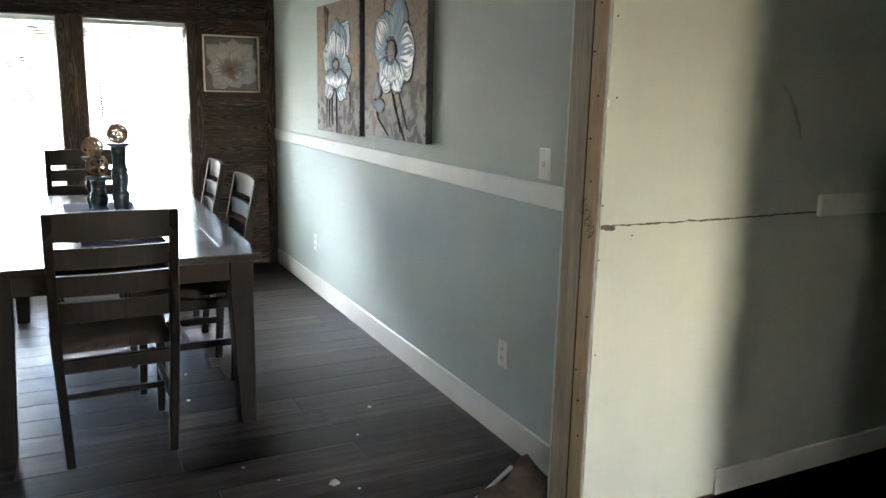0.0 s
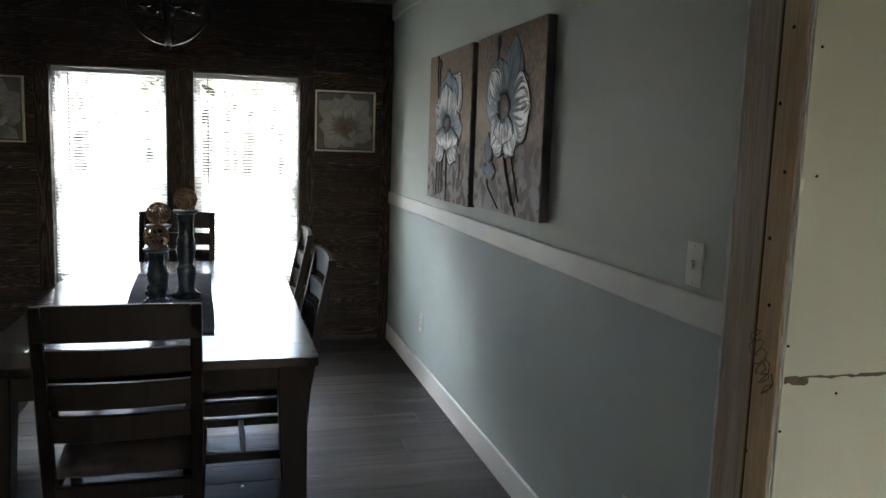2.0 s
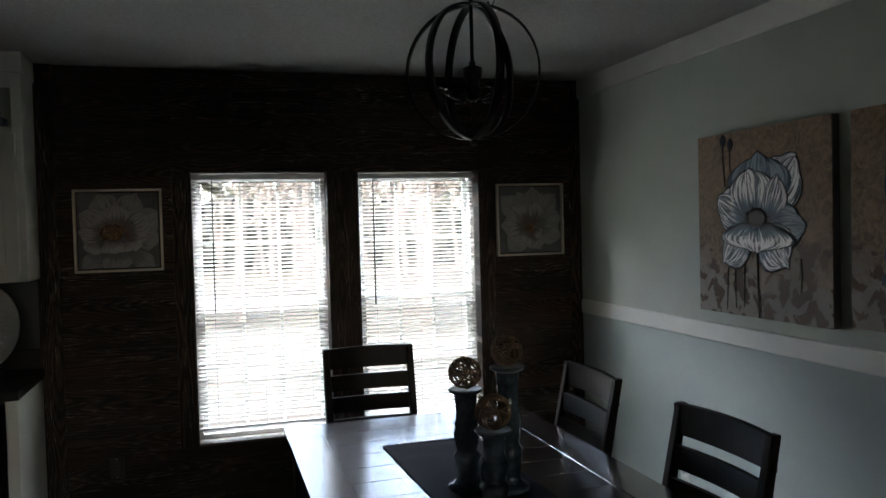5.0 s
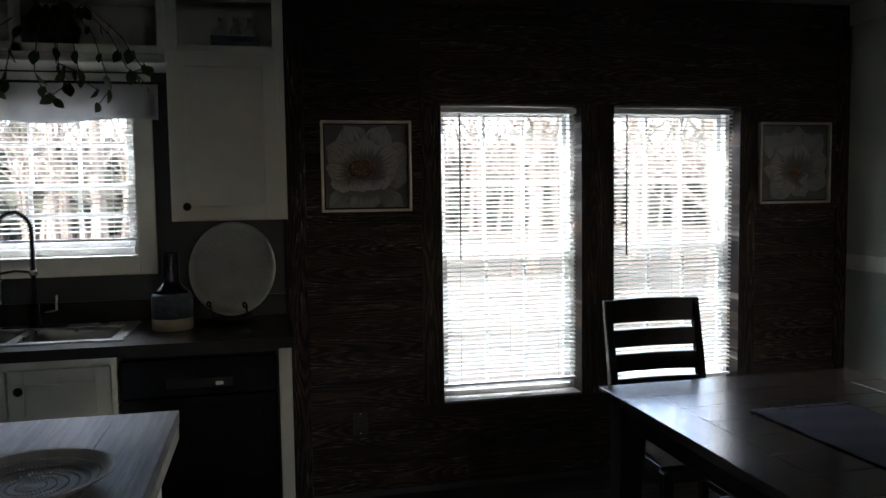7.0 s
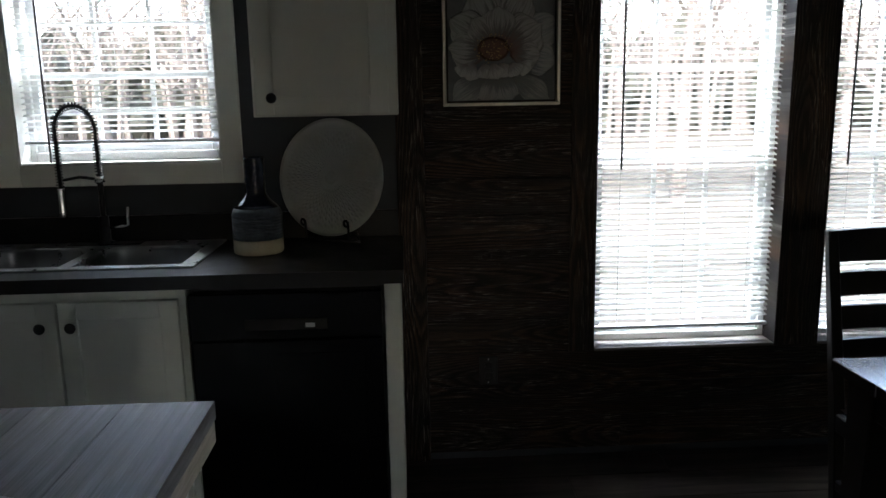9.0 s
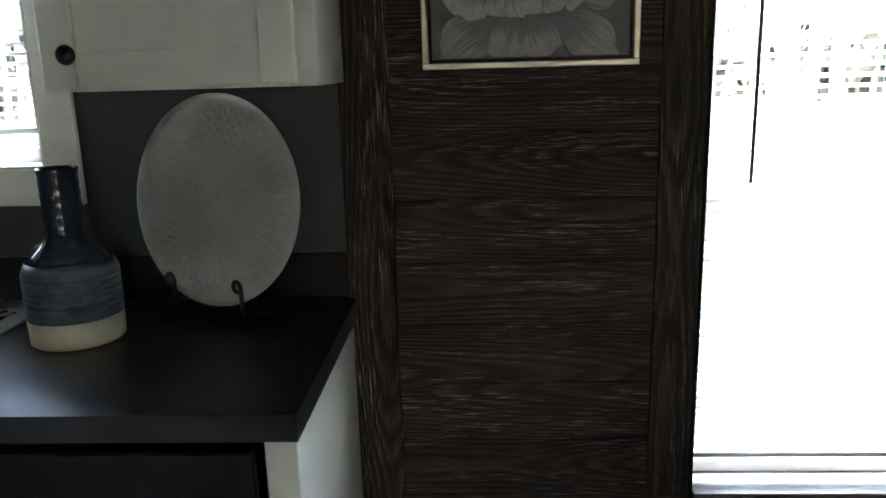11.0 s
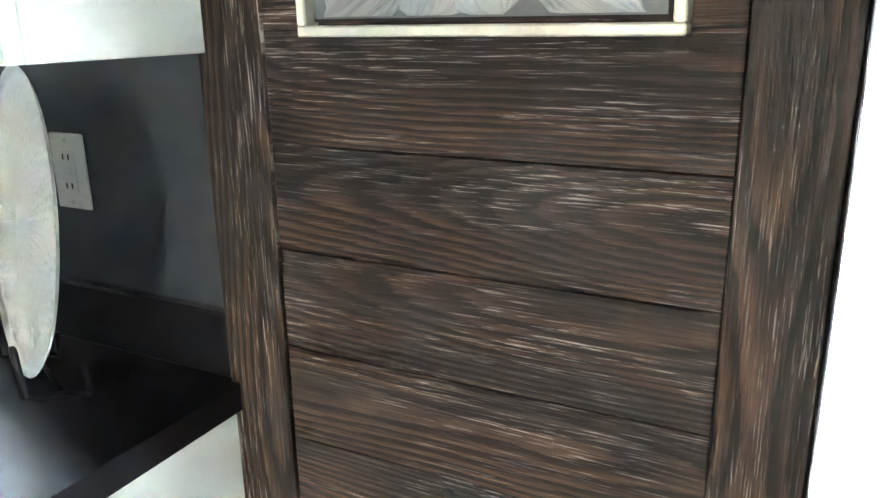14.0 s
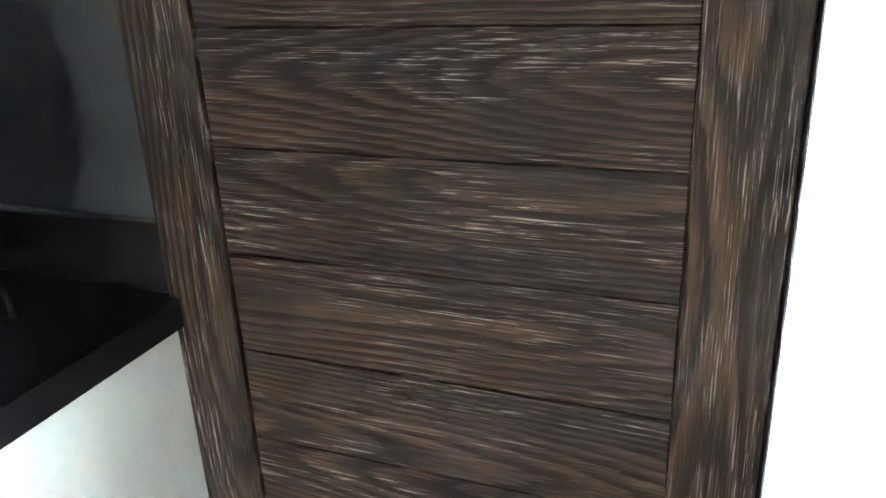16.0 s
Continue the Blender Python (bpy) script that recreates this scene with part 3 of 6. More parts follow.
for i in range(13):
    u = i / 12
    row = []
    for j in range(7):
        v = j / 6
        x = 1.62 + 0.27 * u
        y = 2.02 + v * (0.32 + 0.16 * u + 0.02 * math.sin(9 * u))
        z = 0.012 + 0.05 * (v ** 3) * u
        row.append(bm.verts.new((min(x, 1.862) if y < 2.285 else x + 0.06 * u, y, z)))
    rows.append(row)
for a, b in zip(rows, rows[1:]):
    for k in range(6):
        bm.faces.new((a[k], a[k + 1], b[k + 1], b[k]))
bmesh.ops.solidify(bm, geom=bm.faces[:], thickness=0.009)
tagged(part("carpet_flap", bm, "carpet", None, "", True), "curled brown carpet flap at the bare post", "carpet")
tube("carpet_backing", [(1.62, 2.35, 0.008), (1.70, 2.395, 0.012), (1.78, 2.44, 0.02), (1.86, 2.475, 0.04)], 0.008, "drywall", bpy.data.objects["carpet_flap"], "frayed white backing edge")

# ---- plank wall ----
plank_wall = thing("wall_plank_cladding", (0, PLANK_Y, 0), "dark wire-brushed pine planks with limed grain on the window wall", "wall")
plank_wall["kind"] = "structure"


def board(x0, x1, z0, z1, upright=False, y0=PLANK_Y, label="", name="plank"):
    ob = box(name, (x0, x1, y0 - PLANK_Y, WALL_Y - 0.001 - PLANK_Y, z0, z1), "plank_v" if upright else "plank_h", plank_wall, label, 0.0010)
    return at_home(ob)


T = 6.445
board(-1.016, -0.914, 0, CEIL, True, T, "", "trim_board")
board(-0.367, WIN_A[0], WIN_Z[0] - 0.002, WIN_Z[1], True, T, "", "trim_board")
board(WIN_A[1], WIN_B[0], WIN_Z[0] - 0.002, WIN_Z[1], True, T, "", "trim_board")
board(WIN_B[1], 1.435, WIN_Z[0] - 0.002, WIN_Z[1], True, T, "", "trim_board")
board(1.925, 1.998, 0, CEIL, True, T, "", "trim_board")
board(-0.367, 1.435, WIN_Z[1], WIN_Z[1] + 0.10, False, T, "", "trim_board")
rnd = random.Random(21)
STEP = 0.1362
z = 0.986 - 7 * STEP
while z < CEIL - 0.005:
    lo, hi = max(z, 0.002), min(z + STEP, CEIL - 0.002)
    if hi - lo > 0.01:
        g = 0.0007
        spans = []
        if lo < WIN_Z[0] and hi <= WIN_Z[0] + 0.03 or lo >= WIN_Z[1] + 0.06:
            cuts = sorted([-0.9138, 1.9248] + [rnd.uniform(-0.5, 1.6)])
            spans = list(zip(cuts, cuts[1:]))
        elif lo < WIN_Z[0]:
            spans = [(-0.9138, -0.3672), (1.4352, 1.9248)]
            board(-0.3655, 1.4335, lo + g, WIN_Z[0] - 0.003)
        elif hi > WIN_Z[1] + 0.10:
            spans = [(-0.9138, -0.3672), (1.4352, 1.9248)]
            board(-0.3655, 1.4335, WIN_Z[1] + 0.1015, hi - g)
        else:
            spans = [(-0.9138, -0.3672), (1.4352, 1.9248)]
        for a, b in spans:
            board(a + 0.0008, b - 0.0008, lo + g, hi - g)
    z += STEP
for zz, xx, r in ((0.826, -0.672, 0.011), (0.35, 1.7, 0.012), (1.62, 1.72, 0.012), (2.2, 0.3, 0.012)):
    bm = bmesh.new()
    bmesh.ops.create_cone(bm, segments=12, radius1=r, radius2=r * 0.5, depth=0.002, cap_ends=True, matrix=pose(xx, -0.0012, zz, 90) @ Matrix.Diagonal((0.7, 1, 1, 1)))
    part("knot", bm, "hole", plank_wall)

# ---- windows with blinds ----


def window(name, x, z, rail, mull, label):
    """Double-hung white vinyl window in its opening: frame, two sashes with bars, panes, sill and lining."""
    w = thing(name, ((x[0] + x[1]) / 2, WALL_Y, z[0]), label, "window")
    w["kind"] = "structure"
    hw, hh = (x[1] - x[0]) / 2, z[1] - z[0]
    f = 0.028
    y0, y1 = 0.07, 0.15
    box("window_frame", (-hw, -hw + f, y0, y1, 0, hh), "vinyl", w, "", 0.003)
    box("window_frame", (hw - f, hw, y0, y1, 0, hh), "vinyl", w, "", 0.003)
    box("window_frame", (-hw + f, hw - f, y0, y1, hh - f, hh), "vinyl", w, "", 0.003)
    box("window_sill", (-hw + f, hw - f, y0 - 0.01, y1, 0, f + 0.012), "vinyl", w, "", 0.003)
    for k, (a, b, yy) in enumerate(((f + 0.012, rail + 0.012, 0.082), (rail - 0.012, hh - f, 0.112))):
        s = 0.026
        sash = new("sash")
        sash.parent = w
        box("stile", (-hw + f, -hw + f + s, yy, yy + 0.026, a, b), "vinyl", sash, "", 0.002)
        box("stile", (hw - f - s, hw - f, yy, yy + 0.026, a, b), "vinyl", sash, "", 0.002)
        box("rail", (-hw + f + s, hw - f - s, yy, yy + 0.026, a, a + s), "vinyl", sash, "", 0.002)
        box("rail", (-hw + f + s, hw - f - s, yy, yy + 0.026, b - s, b), "vinyl", sash, "", 0.002)
        iw, ia, ib = hw - f - s, a + s, b - s
        for i in range(1, mull):
            xx = -iw + 2 * iw * i / mull
            box("glazing_bar", (xx - 0.008, xx + 0.008, yy + 0.006, yy + 0.02, ia, ib), "vinyl", sash, "", 0.001)
        zz = (ia + ib) / 2
        box("glazing_bar", (-iw, iw, yy + 0.007, yy + 0.019, zz - 0.008, zz + 0.008), "vinyl", sash, "", 0.001)
        pane = box("pane", (-iw, iw, yy + 0.011, yy + 0.014, ia, ib), "glass", sash, "", 0)
        pane.visible_shadow = False
    return w


def slat_bm(width):
    bm = bmesh.new()
    rows = []
    for k in range(5):
        v = k / 4 - 0.5
        rows.append([bm.verts.new((sx * width / 2, v * 0.024, 0.0022 * (1 - (2 * v) ** 2))) for sx in (-1, 1)])
    for a, b in zip(rows, rows[1:]):
        bm.faces.new((a[0], a[1], b[1], b[0]))
    bmesh.ops.solidify(bm, geom=bm.faces[:], thickness=0.0006)
    return bm


def blind(x, z_top, z_bot, tilt, wand_to, wand_x, label, y=WALL_Y + 0.037):
    w = x[1] - x[0] - 0.016
    b = thing("window_blind", ((x[0] + x[1]) / 2, y, z_top), label, "blind", "blinds")
    box("head_rail", (-w / 2, w / 2, -0.014, 0.014, -0.026, 0), "vinyl", b, "", 0.002)
    h = z_top - z_bot
    n = int((h - 0.05) / 0.0212)
    first = part("slat", slat_bm(w - 0.006), "slat", b)
    rnd = random.Random(int(100 * (x[0] + 9)))
    for i in range(n):
        s = first if i == 0 else first.copy()
        if i:
            scene.collection.objects.link(s)
            s.parent = b
        s.matrix_basis = pose(0, 0, -0.042 - i * (h - 0.065) / n, tilt + rnd.uniform(-2, 2), rnd.uniform(-0.12, 0.12))
    box("bottom_rail", (-w / 2, w / 2, -0.012, 0.012, -h, -h + 0.014), "vinyl", b, "", 0.003)
    for xx in (-0.36 * w, 0.0, 0.36 * w):
        tube("ladder_cord", [(xx, -0.0135, -0.02), (xx, -0.0135, -h + 0.01)], 0.0009, "vinyl", b, sides=4)
    tube("wand", [(wand_x - b.location.x, -0.019, -0.03), (wand_x - b.location.x - 0.002, -0.020, wand_to - z_top)], 0.0038, "dark_plastic", b, "grey tilt wand", sides=6)
    return b


window("window_1", WIN_A, WIN_Z, 0.735, 3, "tall white double-hung window in the plank wall")
window("window_2", WIN_B, WIN_Z, 0.735, 3, "tall white double-hung window in the plank wall")
window("window_3", WIN_K, WIN_KZ, 0.315, 3, "small white double-hung window over the sink")
blind(WIN_A, 1.884, 0.505, 19, 1.14, -0.165, "white horizontal mini blind, lowered and tilted open")
blind(WIN_B, 1.884, 0.470, 19, 1.14, 0.715, "white horizontal mini blind, lowered and tilted open")
blind(WIN_K, 1.924, 1.275, 17, 1.02, -2.27, "white horizontal mini blind over the sink, tilted open")
# worn wooden linings of the tall openings
for wx in (WIN_A, WIN_B):
    lining = thing("window_lining", ((wx[0] + wx[1]) / 2, WALL_Y, WIN_Z[0]), "worn dark wood lining round a window opening", "trim")
    lining["kind"] = "structure"
    hw, hh = (wx[1] - wx[0]) / 2, WIN_Z[1] - WIN_Z[0]
    at_home(box("jamb", (-hw + 0.001, -hw + 0.005, -0.036, 0.069, 0, hh), "plank_v", lining))
    at_home(box("jamb", (hw - 0.005, hw - 0.001, -0.036, 0.069, 0, hh), "plank_v", lining))
    at_home(box("sill", (-hw + 0.008, hw - 0.008, -0.040, 0.069, 0.001, 0.012), "worn_sill", lining, "worn greyed sill"))
    at_home(box("head", (-hw + 0.008, hw - 0.008, -0.036, 0.069, hh - 0.005, hh - 0.0005), "plank_h", lining))

# ---- outlets and switches ----


def cover_plate(name, m, kind, material, label):
    p = tagged(new(name), label, "switch" if kind == "switch" else "outlet")
    p.matrix_basis = m
    box("plate", (-0.036, 0.036, -0.006, 0, -0.058, 0.058), material, p, "", 0.003, 2)
    if kind == "switch":
        box("rocker", (-0.005, 0.005, -0.016, -0.005, -0.012, 0.010), material, p, "", 0.002)
    elif kind == "duplex":
        for zz in (0.02, -0.02):
            box("socket", (-0.015, 0.015, -0.0085, -0.005, zz - 0.014, zz + 0.014), material, p, "", 0.004)
            for xx in (-0.006, 0.006):
                box("slot", (xx - 0.0012, xx + 0.0012, -0.0092, -0.008, zz - 0.004, zz + 0.006), "hole", p, "", 0)
    else:
        box("socket", (-0.017, 0.017, -0.0085, -0.005, -0.034, 0.034), material, p, "", 0.002)
        for zz in (0.022, -0.022):
            for xx in (-0.006, 0.006):
                box("slot", (xx - 0.0012, xx + 0.0012, -0.0092, -0.008, zz - 0.004, zz + 0.005), "hole", p, "", 0)
        box("button", (-0.010, 0.010, -0.0105, -0.008, 0.001, 0.009), material, p, "", 0.001)
        box("button", (-0.010, 0.010, -0.0105, -0.008, -0.009, -0.001), material, p, "", 0.001)
    for zz in (0.047, -0.047):
        bm = bmesh.new()
        bmesh.ops.create_cone(bm, segments=10, radius1=0.003, radius2=0.003, depth=0.002, cap_ends=True, matrix=pose(0, -0.0064, zz, 90))
        part("screw", bm, "steel", p)
    return p


cover_plate("light_switch", pose(2.0, 2.553, 1.179, 0, 0, -90), "switch", "plastic", "white toggle switch plate above the chair rail")
cover_plate("wall_outlet", pose(2.0, 2.797, 0.370, 0, 0, -90), "duplex", "plastic", "white duplex outlet low on the dining wall")
cover_plate("wall_outlet", pose(2.0, 5.40, 0.362, 0, 0, -90), "duplex", "plastic", "white duplex outlet low on the dining wall")
cover_plate("kitchen_outlet", pose(-1.318, WALL_Y, 1.19), "gfci", "plastic", "white outlet with test buttons on the slate wall")

cover_plate("dark_outlet", pose(-0.682, PLANK_Y - 0.001, 0.372), "duplex", "dark_plastic", "dark brown outlet plate low on the planks")

# ---- ceiling vent ----
vent = thing("ceiling_vent", (-0.93, 4.37, CEIL), "white metal ceiling air register with slats", "vent")
for b in ((-0.2, 0.2, -0.11, -0.085), (-0.2, 0.2, 0.085, 0.11)):
    box("frame", (*b, -0.01, 0), "white_trim", vent, "", 0.003)
for b in ((-0.2, -0.175), (0.175, 0.2)):
    box("frame", (*b, -0.085, 0.085, -0.01, 0), "white_trim", vent, "", 0.003)
box("backing", (-0.175, 0.175, -0.085, 0.085, -0.002, 0), "hole", vent, "", 0)
for i in range(7):
    s = box("slat", (-0.173, 0.173, -0.008, 0.008, -0.0008, 0.0008), "white_trim", vent, "", 0)
    s.matrix_basis = pose(0, -0.07 + i * 0.0233, -0.007, 35)

# ---- dining furniture ----


def add_bent(bm, w, h, th, sag, z0, y0, n=10, crown=0.0):
    """A rail or slat that bows back in the middle."""
    rows = []
    for i in range(n + 1):
        u = i / n - 0.5
        y = y0 - sag * (1 - 4 * u * u)
        top = z0 + h + crown * (1 - 4 * u * u)
        rows.append([bm.verts.new(p) for p in ((u * w, y - th / 2, z0), (u * w, y - th / 2, top), (u * w, y + th / 2, top), (u * w, y + th / 2, z0))])
    for a, b in zip(rows, rows[1:]):
        for k in range(4):
            bm.faces.new((a[k], a[(k + 1) % 4], b[(k + 1) % 4], b[k]))
    bm.faces.new(rows[0][::-1])
    bm.faces.new(rows[-1])
    sharp = [e for e in bm.edges if len(e.link_faces) == 2 and e.calc_face_angle(0) > 1.0]
    bmesh.ops.bevel(bm, geom=sharp, offset=0.003, segments=1, affect="EDGES")


def add_post(bm, foot, mid, head, a, b, c):
    """A squared leg through three points, its half sizes given at each."""
    rings = []
    for p, s in ((foot, a), (mid, b), (head, c)):
        rings.append([bm.verts.new((p[0] + sx * s[0], p[1] + sy * s[1], p[2])) for sx, sy in ((-1, -1), (1, -1), (1, 1), (-1, 1))])
    for r, q in zip(rings, rings[1:]):
        for k in range(4):
            bm.faces.new((r[k], r[(k + 1) % 4], q[(k + 1) % 4], q[k]))
    bm.faces.new(rings[0][::-1])
    bm.faces.new(rings[-1])
    bmesh.ops.bevel(bm, geom=bm.edges[:], offset=0.004, segments=1, affect="EDGES")


def dining_chair(m, label):
    """Ladder-back chair, facing +y, its back at y = 0 at the seat."""
    ch = tagged(new("dining_chair"), label, "chair", "chairs round the table")
    W = 0.44
    for s in (-1, 1):
        bm = bmesh.new()
        add_post(bm, (s * 0.185, 0.03, 0), (s * 0.205, 0.0, 0.47), (s * 0.207, -0.105, 0.995), (0.016, 0.018), (0.018, 0.022), (0.016, 0.015))
        part("back_post", bm, "espresso", ch)
        bm = bmesh.new()
        add_post(bm, (s * 0.195, 0.455, 0), (s * 0.205, 0.445, 0.30), (s * 0.207, 0.44, 0.43), (0.015, 0.015), (0.019, 0.019), (0.022, 0.022))
        part("leg", bm, "espresso", ch)
        box("stretcher", (s * 0.197 - 0.011, s * 0.197 + 0.011, 0.03, 0.44, 0.19, 0.225), "espresso", ch, "", 0.003)
        box("seat_rail", (s * 0.205 - 0.012, s * 0.205 + 0.012, 0.02, 0.42, 0.385, 0.44), "espresso", ch, "", 0.003)
    box("seat_rail", (-0.2, 0.2, 0.43, 0.455, 0.385, 0.44), "espresso", ch, "", 0.003)
    box("seat_rail", (-0.2, 0.2, -0.012, 0.012, 0.385, 0.44), "espresso", ch, "", 0.003)
    box("stretcher", (-0.19, 0.19, 0.225, 0.247, 0.195, 0.22), "espresso", ch, "", 0.003)
    for z0, h, name in ((0.895, 0.098, "top_rail"), (0.792, 0.075, "slat"), (0.690, 0.075, "slat"), (0.588, 0.075, "slat")):
        bm = bmesh.new()
        y = -0.105 * (z0 + h / 2 - 0.47) / 0.525
        add_bent(bm, W - (0.0 if name == "top_rail" else 0.036), h, 0.018, 0.018, z0, y, crown=0.006 if name == "top_rail" else 0.0)
        part(name, bm, "espresso", ch)
    bm = bmesh.new()
    rows = []
    for j in range(9):
        row = []
        for i in range(11):
            u, v = i / 5 - 1, j / 4 - 1
            puff = 0.028 * (1 - abs(u) ** 4) * (1 - abs(v) ** 4)
            wid = 0.205 + 0.012 * (v + 1) / 2
            row.append(bm.verts.new((u * wid, 0.235 + v * 0.215, 0.455 + puff)))
        rows.append(row)
    for a, b in zip(rows, rows[1:]):
        for k in range(10):
            bm.faces.new((a[k], a[k + 1], b[k + 1], b[k]))
    bmesh.ops.solidify(bm, geom=bm.faces[:], thickness=0.018)
    part("seat", bm, "seat", ch, "padded brown fabric seat", True)
    ch.matrix_basis = m
    return ch


chair = dining_chair(pose(0.548, 3.185, 0, 0, 0, 1.0), "dark espresso ladder-back chair with brown seat at the table's end")
copy_thing(chair, pose(0.540, 5.79, 0, 0, 0, 179))["label"] = "dark espresso ladder-back chair at the table's window end"
copy_thing(chair, pose(1.135, 4.075, 0, 0, 0, 91))["label"] = "dark espresso ladder-back chair pushed in along the wall side"
copy_thing(chair, pose(1.140, 4.905, 0, 0, 0, 89))["label"] = "dark espresso ladder-back chair pushed in along the wall side"

TX, TY, TZ = (0.078, 1.132), (3.326, 5.405), 0.757
table = thing("dining_table", (0, 0, 0), "espresso farmhouse dining table with a planked top", "table")
EB, SB = 0.190, 0.142
th = 0.032
top_boards = [(TX[0], TX[1], TY[0], TY[0] + EB), (TX[0], TX[1], TY[1] - EB, TY[1]), (TX[0], TX[0] + SB, TY[0] + EB, TY[1] - EB), (TX[1] - SB, TX[1], TY[0] + EB, TY[1] - EB)]
n_in = 11
inner0, inner1 = TY[0] + EB, TY[1] - EB
for i in range(n_in):
    top_boards.append((TX[0] + SB, TX[1] - SB, inner0 + (inner1 - inner0) * i / n_in, inner0 + (inner1 - inner0) * (i + 1) / n_in))
for a, b, c, d in top_boards:
    at_home(box("top_board", (a + 0.0008, b - 0.0008, c + 0.0008, d - 0.0008, TZ - th, TZ), "tabletop", table, "", 0.002))
for b in ((TX[0] + 0.05, TX[1] - 0.05, TY[0] + 0.045, TY[0] + 0.07), (TX[0] + 0.05, TX[1] - 0.05, TY[1] - 0.07, TY[1] - 0.045), (TX[0] + 0.045, TX[0] + 0.07, TY[0] + 0.07, TY[1] - 0.07), (TX[1] - 0.07, TX[1] - 0.045, TY[0] + 0.07, TY[1] - 0.07)):
    box("apron", (*b, TZ - th - 0.085, TZ - th), "espresso", table, "", 0.003)
for sx, x in ((1, TX[0] + 0.03), (-1, TX[1] - 0.03)):
    for sy, y in ((1, TY[0] + 0.03), (-1, TY[1] - 0.03)):
        bm = bmesh.new()
        cx, cy = x + sx * 0.05, y + sy * 0.05
        add_post(bm, (x + sx * 0.036, y + sy * 0.036, 0), (cx, cy, 0.55), (cx, cy, TZ - th), (0.034, 0.034), (0.047, 0.047), (0.05, 0.05))
        part("leg", bm, "espresso", table)

# runner with a slight wave and hems
bm = bmesh.new()
rows = []
rnd = random.Random(8)
for j in range(61):
    v = j / 60
    row = []
    for i in range(13):
        u = i / 12
        x = 0.462 - 0.058 * v + (0.334 + 0.022 * v) * u + 0.003 * math.sin(7 * v)
        z = TZ + 0.0035 + 0.0036 * (math.sin(46 * v + 3 * u) * 0.5 + 0.5) * (0.4 + 0.6 * math.sin(5 * v) ** 2)
        row.append(bm.verts.new((x, 3.69 + 1.267 * v, z)))
    rows.append(row)
for a, b in zip(rows, rows[1:]):
    for k in range(12):
        bm.faces.new((a[k], a[k + 1], b[k + 1], b[k]))
bmesh.ops.solidify(bm, geom=bm.faces[:], thickness=0.0018)
runner = thing("table_runner", (0, 0, 0), "navy cloth runner with ribbed weave on the table", "runner")
part("cloth", bm, "navy", runner, "", True)
for y0, x0, wide in ((3.678, 0.460, 0.337), (4.946, 0.405, 0.360)):
    bm = bmesh.new()
    for i in range(24):
        a = x0 + wide * i / 24
        add_box(bm, a, a + 0.0135, y0, y0 + 0.022, TZ + 0.0005, TZ + 0.0072 + 0.0016 * (i % 2), 0.0015)
    part("hem", bm, "navy", runner, "gathered hem")



def candle_holder(x, y, h, label):
    k = h / 0.4
    prof = [(0.058, 0), (0.062, 0.006), (0.060, 0.016), (0.046, 0.022), (0.038, 0.03)]
    prof += [(0.034, 0.05 * k), (0.040, 0.11 * k), (0.043, 0.135 * k), (0.036, 0.145 * k), (0.031, 0.155 * k), (0.037, 0.18 * k), (0.041, 0.225 * k), (0.035, 0.25 * k), (0.040, 0.262 * k), (0.033, 0.275 * k)]
    prof += [(0.031, 0.31 * k), (0.034, 0.35 * k), (0.036, 0.38 * k), (0.034, h - 0.016), (0.050, h - 0.010), (0.054, h - 0.004), (0.050, h), (0.030, h - 0.002)]
    t = thing("candle_holder", (x, y, TZ + 0.0062), label, "candle holder", "candle holders on the runner")
    lathe("body", prof[:-5], "glaze", t, "glossy mottled blue glaze", 32)
    lathe("dish", [(0.034, h - 0.018)] + prof[-4:-1] + [(0.047, h - 0.001), (0.02, h - 0.004)], "glaze_mid", t, "", 32)
    return t


def twig_ball(x, y, z, r, seed, label):
    t = thing("twig_ball", (x, y, z), label, "ball", "twig balls on the candle holders")
    rnd = random.Random(seed)
    for k in range(13):
        ax = Vector((rnd.gauss(0, 1), rnd.gauss(0, 1), rnd.gauss(0, 1))).normalized()
        p = ax.orthogonal().normalized()
        q = ax.cross(p)
        rr = r * rnd.uniform(0.93, 0.985)
        pts = [Vector((0, 0, r)) + rr * (math.cos(2 * math.pi * i / 26) * p + math.sin(2 * math.pi * i / 26) * q) for i in range(26)]
        tube("strip", pts, 0.0036, "rattan", t, sides=5, closed=True)
    return t


for x, y, h, r, sd, lab in ((0.560, 4.190, 0.238, 0.050, 1, "short blue glazed candle holder on the runner"), (0.552, 4.41, 0.312, 0.050, 2, "middle-sized blue glazed candle holder on the runner"), (0.668, 4.350, 0.382, 0.048, 3, "tall blue glazed candle holder on the runner")):
    candle_holder(x, y, h, lab)
    twig_ball(x, y, TZ + 0.0062 + h - 0.0015, r, sd, "woven brown twig ball resting on a candle holder")

